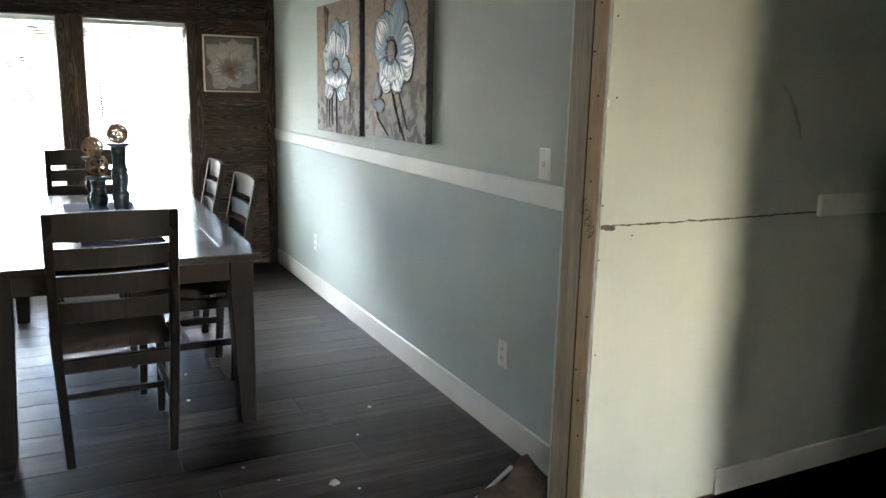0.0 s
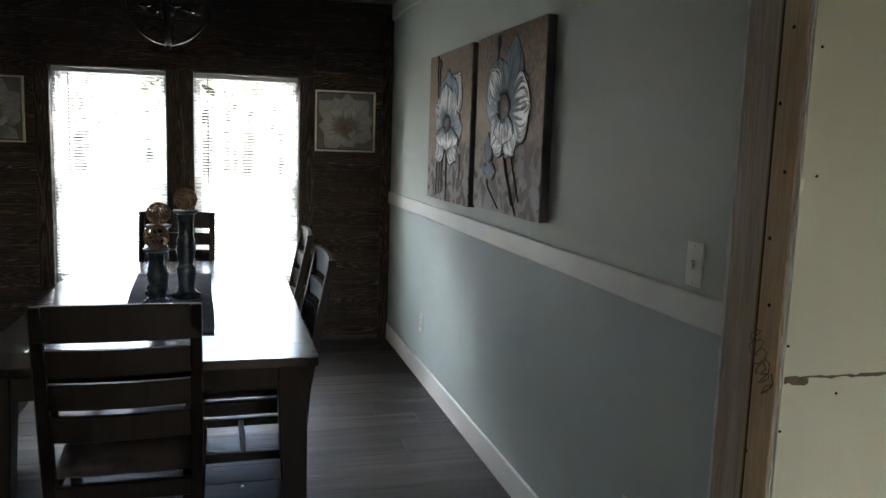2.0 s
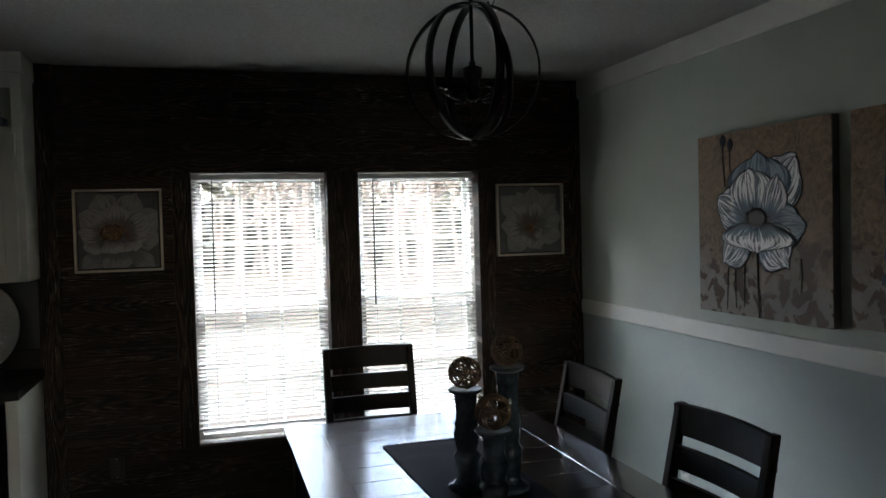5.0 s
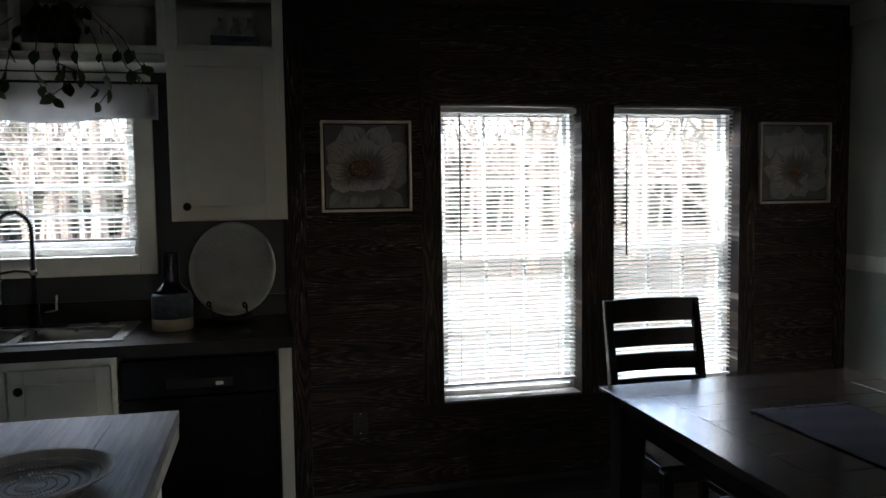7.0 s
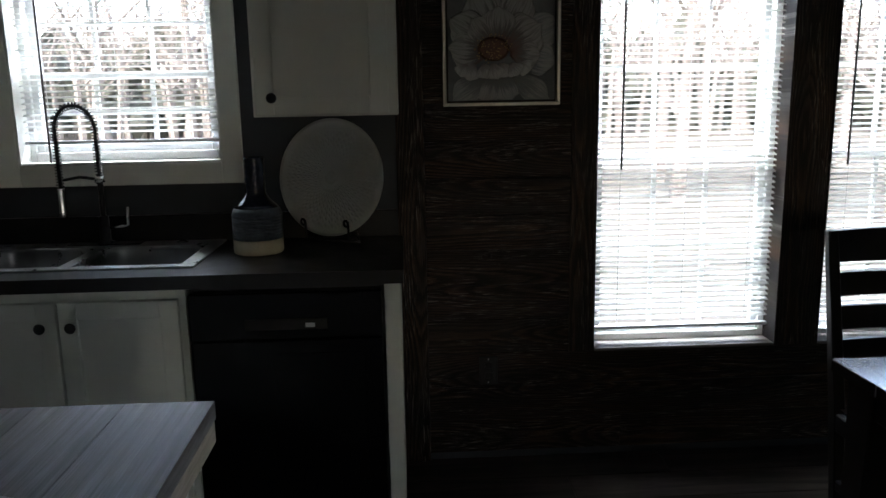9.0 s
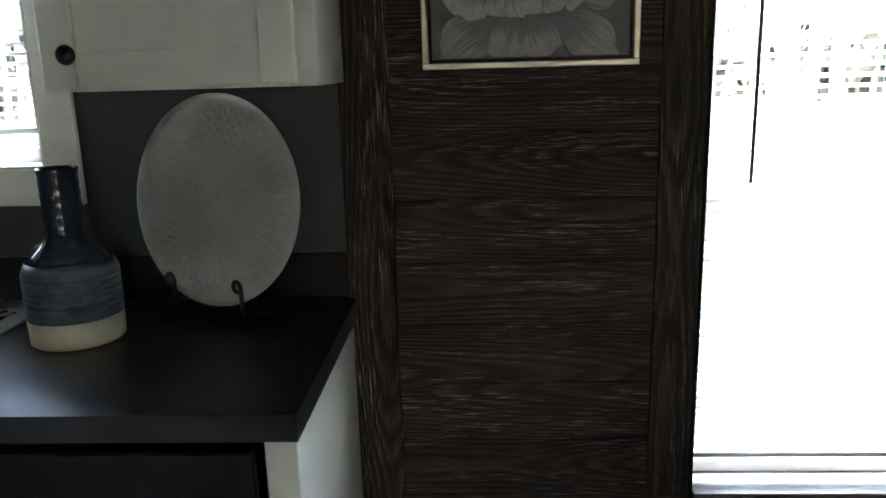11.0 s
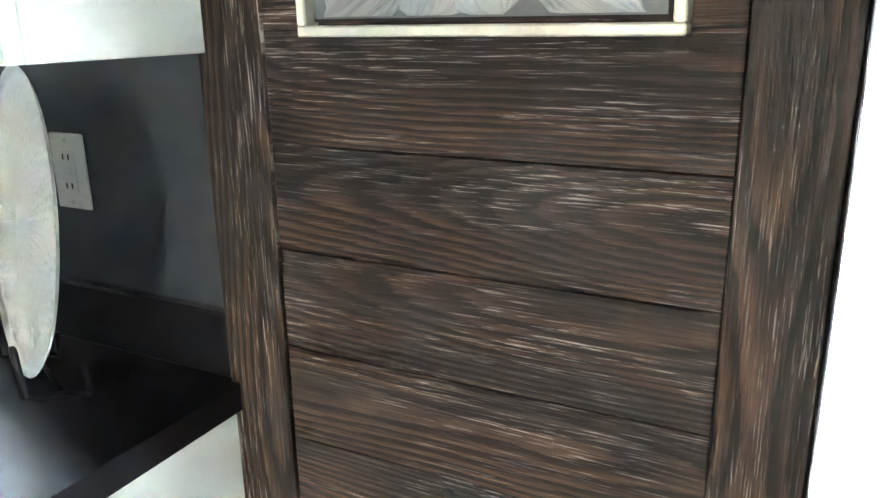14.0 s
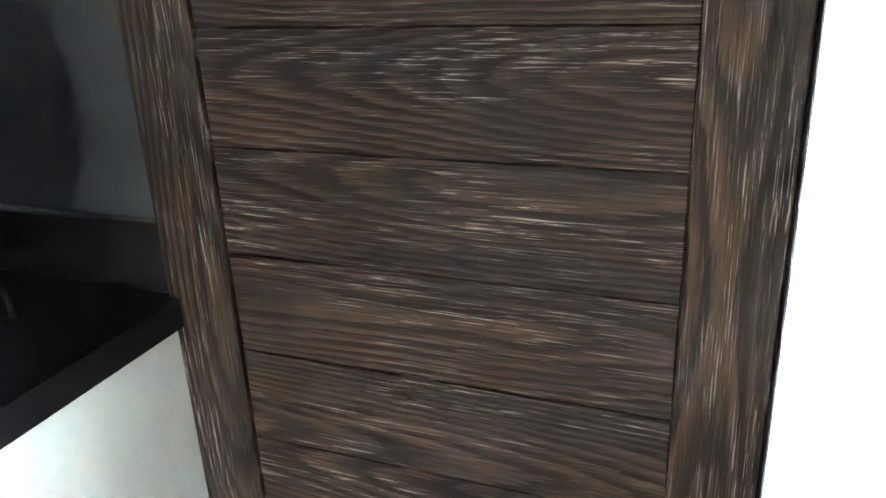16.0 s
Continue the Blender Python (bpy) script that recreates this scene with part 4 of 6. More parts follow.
# tufted bench
bench = thing("bench", (-0.14, 4.28, 0), "cream tufted bench with dark legs beside the table", "bench")
bl, bw = 1.24, 0.40
bm = bmesh.new()
nu, nv = 62, 22
buttons = [((i + 0.5) / 6 - 0.5, (j + 0.5) / 2 - 0.5) for i in range(6) for j in range(2)] + [(i / 6 - 0.5, 0.0) for i in range(1, 6)]
rows = []
for j in range(nu + 1):
    row = []
    for i in range(nv + 1):
        u, v = i / nv - 0.5, j / nu - 0.5
        edge = min(1.0, (0.5 - abs(u)) * bw / 0.035, (0.5 - abs(v)) * bl / 0.035)
        z = 0.43 + 0.055 * math.sqrt(max(0.0, 1 - (1 - edge) ** 2))
        d = min(math.hypot((v - b[0]) * bl, (u - b[1]) * bw) for b in buttons)
        z -= 0.040 * math.exp(-(d / 0.030) ** 2)
        cu, cv = (v * 6 + u * 2), (v * 6 - u * 2)
        crease = min(abs(cu - round(cu)), abs(cv - round(cv)))
        z -= 0.018 * math.exp(-(crease / 0.08) ** 2) * edge
        row.append(bm.verts.new((u * bw, v * bl, z)))
    rows.append(row)
for a, b in zip(rows, rows[1:]):
    for k in range(nv):
        bm.faces.new((a[k], a[k + 1], b[k + 1], b[k]))
bmesh.ops.solidify(bm, geom=bm.faces[:], thickness=0.02)
part("cushion", bm, "cream", bench, "", True)
box("upholstered_side", (-bw / 2 + 0.002, bw / 2 - 0.002, -bl / 2 + 0.002, bl / 2 - 0.002, 0.36, 0.432), "cream", bench, "", 0.008, 2)
for b in buttons:
    bm = bmesh.new()
    bmesh.ops.create_uvsphere(bm, u_segments=10, v_segments=6, radius=0.010, matrix=pose(b[1] * bw, b[0] * bl, 0.462) @ Matrix.Diagonal((1, 1, 0.5, 1)))
    part("button", bm, "cream", bench, "", True)
for sx in (-1, 1):
    for sy in (-1, 1):
        bm = bmesh.new()
        x, y = sx * (bw / 2 - 0.04), sy * (bl / 2 - 0.05)
        add_post(bm, (x, y, 0), (x, y, 0.2), (x, y, 0.361), (0.018, 0.018), (0.024, 0.024), (0.028, 0.028))
        part("leg", bm, "espresso", bench)

# ---- globe chandelier, its canopy hanging loose ----
CX, CY, CZ, CR = 0.602, 4.41, 2.048, 0.205
lamp = thing("chandelier", (CX, CY, CZ), "black iron globe chandelier with a loose tilted canopy", "chandelier")
for az in (-3.5, 56.5, 116.5):
    a = radians(az)
    d = Vector((math.sin(a), math.cos(a), 0))
    side = Vector((d.y, -d.x, 0))
    bm = bmesh.new()
    rings = []
    for i in range(48):
        t = 2 * math.pi * i / 48
        p = d * math.sin(t) + Vector((0, 0, math.cos(t)))
        rings.append([bm.verts.new(p * (CR + o) + side * s) for o, s in ((-0.003, -0.0125), (-0.003, 0.0125), (0.003, 0.0125), (0.003, -0.0125))])
    for i in range(48):
        A, B = rings[i], rings[(i + 1) % 48]
        for k in range(4):
            bm.faces.new((A[k], A[(k + 1) % 4], B[(k + 1) % 4], B[k]))
    part("hoop", bm, "black_matt", lamp, "", True)
tube("rod", [(0, 0, 0.26), (0, 0, 0.0)], 0.006, "black_matt", lamp)
tube("rod", [(0, 0, 0.0), (0, 0, -CR - 0.004)], 0.005, "black_matt", lamp)
lathe("finial", [(0.004, -0.018), (0.012, -0.012), (0.012, -0.004), (0.006, 0.0)], "black_matt", lamp, "", 16, (0, 0, -CR - 0.002))
lathe("hub", [(0.010, -0.09), (0.022, -0.08), (0.026, -0.06), (0.020, -0.03), (0.028, -0.015), (0.030, 0.012), (0.010, 0.02), (0.010, 0.032)], "black_matt", lamp, "", 20, (0, 0, 0.0))
for k in range(4):
    a = radians(20 + 90 * k)
    c, s = math.cos(a), math.sin(a)
    arm = tube("arm", [(0.02 * c, 0.02 * s, -0.065), (0.05 * c, 0.05 * s, -0.088), (0.085 * c, 0.085 * s, -0.082), (0.095 * c, 0.095 * s, -0.06)], 0.005, "black_matt", lamp)
    lathe("cup", [(0.008, 0), (0.026, 0.006), (0.030, 0.012), (0.012, 0.012)], "black_gloss", lamp, "", 16, (0.095 * c, 0.095 * s, -0.062))
loop_pts = [(0.0 + 0.014 * math.cos(2 * math.pi * i / 14), 0, 0.272 + 0.018 * math.sin(2 * math.pi * i / 14)) for i in range(14)]
tube("hanging_loop", loop_pts, 0.0032, "black_matt", lamp, closed=True, sides=6)
rnd = random.Random(4)
for k in range(9):
    cx, cz = 0.012 + 0.007 * k + rnd.uniform(-0.008, 0.008), 0.285 - 0.014 * k + rnd.uniform(-0.008, 0.014) + 0.02 * (k % 3)
    q = Euler((rnd.uniform(0, 3), rnd.uniform(0, 3), rnd.uniform(0, 3))).to_matrix()
    pts = [Vector((cx, rnd.uniform(-0.001, 0.001), cz)) + q @ Vector((0.009 * math.cos(2 * math.pi * i / 12), 0.015 * math.sin(2 * math.pi * i / 12), 0)) for i in range(12)]
    tube("chain_link", pts, 0.0019, "black_matt", lamp, closed=True, sides=5)
canopy = lathe("canopy", [(0.060, 0.0), (0.062, 0.004), (0.056, 0.016), (0.030, 0.026), (0.008, 0.028)], "black_matt", lamp, "tilted loose canopy", 28)
canopy.matrix_basis = pose(-0.012, 0.0, 0.318, 14, -24)
tube("cable", [(0, 0, 0.275), (-0.004, 0.002, 0.30), (0.004, 0, 0.335), (0.010, 0, 0.374)], 0.004, "black_matt", lamp, sides=6)
lathe("ceiling_bracket", [(0.052, 0.0), (0.052, 0.006), (0.038, 0.006), (0.038, 0.001)], "white_trim", lamp, "bare white ceiling ring", 28, (0.008, 0, CEIL - CZ - 0.0065))

# ---- pictures ----


def petal(name, cx, cz, ang, length, width, lift, layer, material, parent, curl=0.0, ruffle=0.0, blunt=0.75, seed=0, clip=9.0, gap=0.0012):
    """A petal painted in low relief, in the plane x-z, facing -y."""
    rnd = random.Random(seed * 31)
    bm = bmesh.new()
    uvl = bm.loops.layers.uv.new("uv")
    NU, NV = 20, 12
    ph = rnd.uniform(0, 6)
    grid, uvs = [], {}
    for j in range(NV + 1):
        v = math.sin(math.pi / 2 * j / NV)
        prof = 0.12 * (1 - v) + math.sqrt(max(0.0, 1 - (2 * v ** (2 * blunt) - 1) ** 2))
        row = []
        for i in range(NU + 1):
            u = i / NU * 2 - 1
            wob = ruffle * (0.5 * math.sin(4.5 * u + ph) + 0.55 * math.sin(11 * u + 2 * ph)) * v ** 3
            px = u * prof * width / 2 + curl * v * v * length
            pz = v * length * (1 - 0.10 * u * u) + wob * length
            c, s = math.cos(ang), math.sin(ang)
            edge = 1 - u * u
            y = -(gap * layer + lift * math.sin(math.pi * min(1, v * 0.95)) * edge + 0.0008)
            vert = bm.verts.new((max(-clip, min(clip, cx + px * c + pz * s)), y, max(-clip, min(clip, cz - px * s + pz * c))))
            uvs[vert] = ((u + 1) / 2, v)
            row.append(vert)
        grid.append(row)
    for a, b in zip(grid, grid[1:]):
        for k in range(NU):
            f = bm.faces.new((a[k], a[k + 1], b[k + 1], b[k]))
            for lp in f.loops:
                lp[uvl].uv = uvs[lp.vert]
    geom = bmesh.ops.extrude_face_region(bm, geom=bm.faces[:])["geom"]
    for vtx in [g for g in geom if isinstance(g, bmesh.types.BMVert)]:
        vtx.co.y = min(vtx.co.y + gap * layer + 0.004, 0.0)
    return part(name, bm, material, parent, "", True)


def outlined_petal(cx, cz, ang, length, width, lay, material, parent, ru, bl, seed):
    """A petal over a slightly larger dark one, as if outlined with a brush."""
    width, length = width * 1.18, length * 0.98
    petal("petal_outline", cx - 0.006 * math.sin(ang), cz - 0.006 * math.cos(ang), ang, length + 0.011, width + 0.011, 0.0006, lay - 0.45, "petal_line", parent, 0.0, ru, bl, seed, gap=0.0007)
    petal("petal", cx, cz, ang, length, width, 0.0008, lay, material, parent, 0.0, ru, bl, seed, gap=0.0007)


def heart(cx, cz, r, n, seed, parent, disc, seed_mat, y, squash=0.75):
    lathe_prof = [(r, 0), (r * 0.8, 0.004), (r * 0.4, 0.008), (0.001, 0.009)]
    h = lathe("flower_heart", lathe_prof, disc, parent, "", 20)
    h.matrix_basis = pose(cx, y, cz, 90) @ Matrix.Diagonal((1, squash, 0.4, 1))
    rnd = random.Random(seed)
    bm = bmesh.new()
    for k in range(n):
        a, d = rnd.uniform(0, 6.28), r * math.sqrt(rnd.random()) * 1.22
        bmesh.ops.create_icosphere(bm, subdivisions=1, radius=min(r * 0.07, 0.0028), matrix=Matrix.Translation((cx + d * math.cos(a), y - 0.002, cz + squash * d * math.sin(a))))
    part("stamens", bm, seed_mat, parent)


def stem(pts, r, material, parent, name="stem"):
    tube(name, [(x, -0.0015, z) for x, z in pts], r, material, parent, sides=6, flat=0.5)


def big_canvas(m, w, h, label):
    """A wide canvas in the plane x-z, its middle at the origin, facing -y."""
    c = tagged(new("canvas_painting"), label, "painting", "flower canvases on the dining wall")
    c.matrix_basis = m
    box("canvas", (-w / 2, w / 2, 0.0, 0.003, -h / 2, h / 2), "canvas", c, "", 0)
    box("stretcher_edge", (-w / 2, w / 2, 0.0032, 0.038, -h / 2, h / 2), "canvas_side", c, "grey wrapped canvas edge", 0.003)
    return c


# canvas towards the windows: cupped blue flower, two buds, stems
W, H = 0.79, 0.78
pa = big_canvas(pose(1.96, 4.806, 1.555, 0, 0, -90), W, H, "brown canvas with one cupped blue and white flower in relief")
deg = math.radians
for k, (cx, cz, a, ln, wd, lay, mt, ru, bl) in enumerate((
        (0.02, 0.02, 40, 0.31, 0.19, 2, "petal_blue", 0.06, 0.9), (0.0, 0.0, 2, 0.29, 0.31, 3, "petal_deep", 0.03, 0.9), (-0.03, 0.0, -7, 0.225, 0.23, 4.5, "petal_blue", 0.06, 0.9),
        (0.05, 0.0, 22, 0.20, 0.13, 4.5, "petal_blue", 0.05, 0.9), (-0.04, 0.0, -62, 0.24, 0.16, 4, "petal_blue", 0.06, 0.7), (0.04, -0.01, 92, 0.23, 0.14, 4, "petal_deep", 0.06, 0.7),
        (-0.05, -0.02, -132, 0.22, 0.14, 5, "petal_blue", 0.08, 0.7), (0.04, -0.02, 140, 0.20, 0.18, 5, "petal_blue", 0.08, 0.7), (0.0, 0.005, 182, 0.125, 0.36, 7, "petal_blue", 0.06, 0.8))):
    outlined_petal(cx, cz, deg(a), ln, wd, lay, mt, pa, ru, bl, 40 + k)
heart(0.0, 0.02, 0.058, 110, 3, pa, "heart", "heart", -0.0050, 0.75)
for pts, r in (([(0.0, -0.12), (0.0, -0.25), (0.005, -0.388)], 0.0065), ([(-0.19, -0.19), (-0.195, -0.28), (-0.2, -0.37)], 0.0035), ([(-0.14, -0.15), (-0.145, -0.25), (-0.14, -0.36)], 0.003), ([(-0.08, -0.12), (-0.085, -0.24), (-0.09, -0.35)], 0.003), ([(0.24, -0.14), (0.245, -0.2), (0.24, -0.27)], 0.003), ([(-0.217, 0.35), (-0.216, 0.27), (-0.205, 0.16)], 0.0035), ([(-0.17, 0.33), (-0.172, 0.24), (-0.16, 0.18)], 0.003)):
    stem(pts, r, "heart", pa)
petal("bud", -0.217, 0.33, 0, 0.055, 0.036, 0.006, 2, "petal_line", pa, seed=71)
petal("bud", -0.17, 0.31, deg(4), 0.055, 0.034, 0.006, 2, "petal_line", pa, seed=72)

# canvas towards the post: tall open flower, bud, small dark flower low down
W, H = 0.81, 0.76
pb = big_canvas(pose(1.96, 3.920, 1.5625, 0, 0, -90), W, H, "brown canvas with one tall open blue and white flower in relief")
for k, (cx, cz, a, ln, wd, lay, mt, ru, bl) in enumerate((
        (0.02, 0.04, 17, 0.315, 0.19, 2, "petal_deep", 0.03, 0.9), (-0.02, 0.06, -14, 0.21, 0.13, 3, "petal_deep", 0.04, 0.9), (0.03, 0.06, 62, 0.24, 0.11, 2.5, "petal_blue", 0.05, 0.7),
        (-0.03, 0.04, -46, 0.27, 0.22, 4, "petal_deep", 0.06, 0.9), (-0.05, 0.08, -52, 0.21, 0.15, 4.6, "petal_blue", 0.06, 0.9), (-0.03, 0.03, -86, 0.20, 0.10, 3.5, "petal_deep", 0.06, 0.7),
        (0.04, 0.04, 84, 0.24, 0.23, 5, "petal_blue", 0.06, 0.9), (0.08, 0.02, 118, 0.15, 0.13, 4.5, "petal_deep", 0.06, 0.9), (-0.03, 0.01, -134, 0.18, 0.16, 5, "petal_blue", 0.08, 0.72),
        (0.03, 0.0, 148, 0.16, 0.17, 5, "petal_blue", 0.08, 0.7), (-0.01, 0.04, 180, 0.135, 0.19, 7, "petal_blue", 0.04, 0.8))):
    outlined_petal(cx, cz, deg(a), ln, wd, lay, mt, pb, ru, bl, 80 + k)
heart(-0.01, 0.066, 0.068, 160, 5, pb, "heart", "heart", -0.0050, 0.85)
for pts, r in (([(-0.02, -0.10), (0.04, -0.22), (0.16, -0.372)], 0.0065), ([(0.0, -0.12), (0.06, -0.24), (0.11, -0.34)], 0.005), ([(0.08, -0.13), (0.13, -0.22), (0.19, -0.32)], 0.004), ([(-0.113, 0.34), (-0.114, 0.28), (-0.11, 0.23)], 0.0045), ([(-0.21, -0.25), (-0.19, -0.285), (-0.12, -0.325), (-0.05, -0.365)], 0.005)):
    stem(pts, r, "heart", pb)
petal("bud", -0.113, 0.30, 0, 0.07, 0.045, 0.006, 2, "petal_line", pb, seed=73)
for k, (x, z, a, ln, wd) in enumerate(((-0.21, -0.17, -30, 0.09, 0.06), (-0.21, -0.16, 4, 0.12, 0.06), (-0.20, -0.17, 38, 0.09, 0.06), (-0.21, -0.20, -95, 0.07, 0.05), (-0.24, -0.21, 90, 0.15, 0.07), (-0.20, -0.22, 75, 0.09, 0.06))):
    petal("small_petal", x, z, deg(a), ln, wd, 0.005, 2 + k % 3, "petal_dusk", pb, seed=60 + k)


def framed_flower(m, s, layout, centre, size, label):
    """A square picture of a white flower in a thin champagne frame, facing -y."""
    f = tagged(new("framed_picture"), label, "picture", "framed flowers on the plank wall")
    f.matrix_basis = m
    h = s / 2
    fr = 0.012
    for b in ((-h, h, h - fr, h), (-h, h, -h, -h + fr)):
        box("frame", (b[0], b[1], -0.028, 0, b[2], b[3]), "frame", f, "", 0.002)
    for b in ((-h, -h + fr), (h - fr, h)):
        box("frame", (b[0], b[1], -0.028, 0, -h + fr, h - fr), "frame", f, "", 0.002)
    box("picture_edge", (-h + fr + 0.004, h - fr - 0.004, -0.014, 0, -h + fr + 0.004, h - fr - 0.004), "hole", f, "", 0)
    cv = box("picture", (-h + fr + 0.007, h - fr - 0.007, -0.018, -0.0145, -h + fr + 0.007, h - fr - 0.007), "ground", f, "", 0)
    for k, (cx, cz, a, ln, wd, lay, mt) in enumerate(layout):
        petal("petal", cx, cz, deg(a), ln, wd * 1.2, 0.0012, lay, mt, cv, 0.0, 0.03, 1.0, 200 + k, h - fr - 0.009).matrix_basis = pose(0, -0.018, 0)
    hb = new("flower_centre")
    hb.parent = f
    heart(centre[0], centre[1], size, 70, 9, hb, "heart_gold", "heart_seed", -0.025, 0.75)
    return f


lay_l = [(-0.02, 0.02, -26, 0.185, 0.125, 1, "petal_white"), (0.0, 0.02, 29, 0.19, 0.105, 1, "petal_white"), (0.05, 0.0, 62, 0.18, 0.10, 1, "petal_grey"), (0.05, -0.03, 100, 0.15, 0.10, 1, "petal_grey")]
lay_l += [(-0.03, 0.0, -58, 0.18, 0.11, 2, "petal_white"), (-0.04, -0.02, -84, 0.15, 0.12, 2.5, "petal_white"), (0.01, -0.01, 58, 0.155, 0.13, 2.5, "petal_white"), (-0.03, 0.0, -38, 0.12, 0.09, 3, "petal_white"), (-0.015, 0.0, 2, 0.135, 0.10, 3.2, "petal_white"), (0.03, -0.03, 92, 0.11, 0.09, 3, "petal_white")]
lay_l += [(0.03, -0.10, 124, 0.17, 0.075, 1.5, "petal_grey"), (-0.05, -0.11, -122, 0.15, 0.08, 1.5, "petal_grey"), (0.0, -0.10, 160, 0.10, 0.09, 1.2, "petal_grey"), (-0.04, -0.10, -165, 0.10, 0.09, 1.2, "petal_grey")]
lay_l += [(x, -0.062 - 0.25 * (x + 0.04) ** 2, a, ln, 0.052, 4 + k % 2, "petal_lip") for k, (x, a, ln) in enumerate(((-0.125, -150, 0.05), (-0.10, -158, 0.062), (-0.066, 165, 0.055), (-0.035, 158, 0.06), (-0.005, 150, 0.055), (0.03, 142, 0.052), (0.06, 118, 0.05)))]
framed_flower(pose(-0.629, PLANK_Y - 0.001, 1.5985), 0.424, lay_l, (-0.03, -0.012), 0.057, "white lily painting in a thin champagne frame on the planks")
lay_r = [(0.0, -0.04, a, ln, 0.11, 1 + k % 2 * 0.5, "petal_grey") for k, (a, ln) in enumerate(((-46, 0.26), (4, 0.235), (40, 0.25), (74, 0.21), (110, 0.21), (158, 0.15), (-88, 0.19), (-135, 0.20), (22, 0.21), (-22, 0.22)))]
lay_r += [(0.0, -0.04, 16, 0.145, 0.10, 3, "petal_white"), (-0.01, -0.05, -8, 0.15, 0.15, 3.5, "petal_white"), (-0.01, -0.05, -42, 0.165, 0.15, 4, "petal_white"), (-0.01, -0.055, -78, 0.155, 0.12, 4.5, "petal_white"), (-0.01, -0.055, -112, 0.14, 0.13, 5, "petal_white"), (0.0, -0.06, -155, 0.10, 0.11, 5.5, "petal_white"), (0.01, -0.055, 140, 0.07, 0.07, 5, "petal_white")]
framed_flower(pose(1.655, PLANK_Y - 0.001, 1.6025), 0.428, lay_r, (-0.008, -0.052), 0.026, "pale white bloom painting in a thin champagne frame on the planks")

# crumbs of plaster on the floor
rnd = random.Random(77)
for k, (x, y, s) in enumerate(((1.229, 2.69, 0.022), (1.45, 3.05, 0.007), (1.6, 3.3, 0.008), (0.95, 2.95, 0.006), (0.86, 3.7, 0.010), (1.30, 2.62, 0.006), (0.9, 4.05, 0.009), (1.05, 2.8, 0.005))):
    bm = bmesh.new()
    bmesh.ops.create_icosphere(bm, subdivisions=1, radius=s)
    for v in bm.verts:
        v.co = Vector((v.co.x * rnd.uniform(0.7, 1.4), v.co.y * rnd.uniform(0.7, 1.3), v.co.z * 0.45 * rnd.uniform(0.6, 1.2)))
    low = min(v.co.z for v in bm.verts)
    c = part("plaster_crumb", bm, "drywall")
    c.location = (x, y, -low)
    tagged(c, "chip of white plaster lying on the floor", "debris", "plaster crumbs")

# ---- kitchen ----
CT = 0.914
CE = -1.0


def knob(x, y, z, parent):
    k = lathe("knob", [(0.006, 0), (0.006, 0.010), (0.015, 0.016), (0.017, 0.022), (0.013, 0.028), (0.002, 0.030)], "black_matt", parent, "round black knob", 18)
    k.matrix_basis = pose(x, y, z, 90)
    return k


def shaker_door(x0, x1, z0, z1, y, parent, knob_at=None, rail=0.06):
    """Door with raised stiles and a recessed panel; its face at y, towards -y."""
    d = new("door")
    d.parent = parent
    box("stile", (x0, x0 + rail, y, y + 0.02, z0, z1), "cabinet", d, "", 0.002)
    box("stile", (x1 - rail, x1, y, y + 0.02, z0, z1), "cabinet", d, "", 0.002)
    box("rail", (x0 + rail, x1 - rail, y, y + 0.02, z1 - rail, z1), "cabinet", d, "", 0.002)
    box("rail", (x0 + rail, x1 - rail, y, y + 0.02, z0, z0 + rail), "cabinet", d, "", 0.002)
    box("panel", (x0 + rail - 0.004, x1 - rail + 0.004, y + 0.009, y + 0.018, z0 + rail - 0.004, z1 - rail + 0.004), "cabinet", d, "", 0)
    if knob_at:
        knob(knob_at[0], y, knob_at[1], d)
    return d


def upper_cabinet(x0, x1, knob_x, label):
    """Wall cabinet with one door and an open cubby above it, up to the ceiling."""
    c = thing("wall_cabinet", (0, 0, 0), label, "cabinet", "kitchen wall cabinets")
    y0, y1, zb = 6.180, WALL_Y - 0.002, 1.367
    box("side_panel", (x0, x0 + 0.018, y0 + 0.02, y1, zb, CEIL - 0.002), "cabinet", c, "", 0.0015)
    box("side_panel", (x1 - 0.018, x1, y0 + 0.02, y1, zb, CEIL - 0.002), "cabinet", c, "", 0.0015)
    box("bottom", (x0 + 0.018, x1 - 0.018, y0 + 0.02, y1, zb, zb + 0.018), "cabinet", c, "", 0.001)
    box("shelf", (x0 + 0.018, x1 - 0.018, y0 + 0.02, y1, 2.075, 2.092), "cabinet", c, "", 0.001)
    box("back", (x0 + 0.018, x1 - 0.018, y1 - 0.008, y1, zb + 0.018, CEIL - 0.002), "cabinet", c, "", 0)
    box("face_frame", (x0, x0 + 0.045, y0, y0 + 0.02, zb, CEIL - 0.002), "cabinet", c, "", 0.0015)
    box("face_frame", (x1 - 0.045, x1, y0, y0 + 0.02, zb, CEIL - 0.002), "cabinet", c, "", 0.0015)
    for a, b in ((zb, zb + 0.03), (2.05, 2.092), (2.275, 2.34)):
        box("face_frame", (x0 + 0.045, x1 - 0.045, y0, y0 + 0.02, a, b), "cabinet", c, "", 0.0015)
    box("crown", (x0 - 0.004, x1 + 0.008, y0 - 0.012, y1, 2.34, CEIL - 0.001), "cabinet", c, "", 0.004)
    shaker_door(x0 + 0.012, x1 - 0.03, zb + 0.006, 2.062, y0 - 0.021, c, (knob_x, 1.428))
    return c


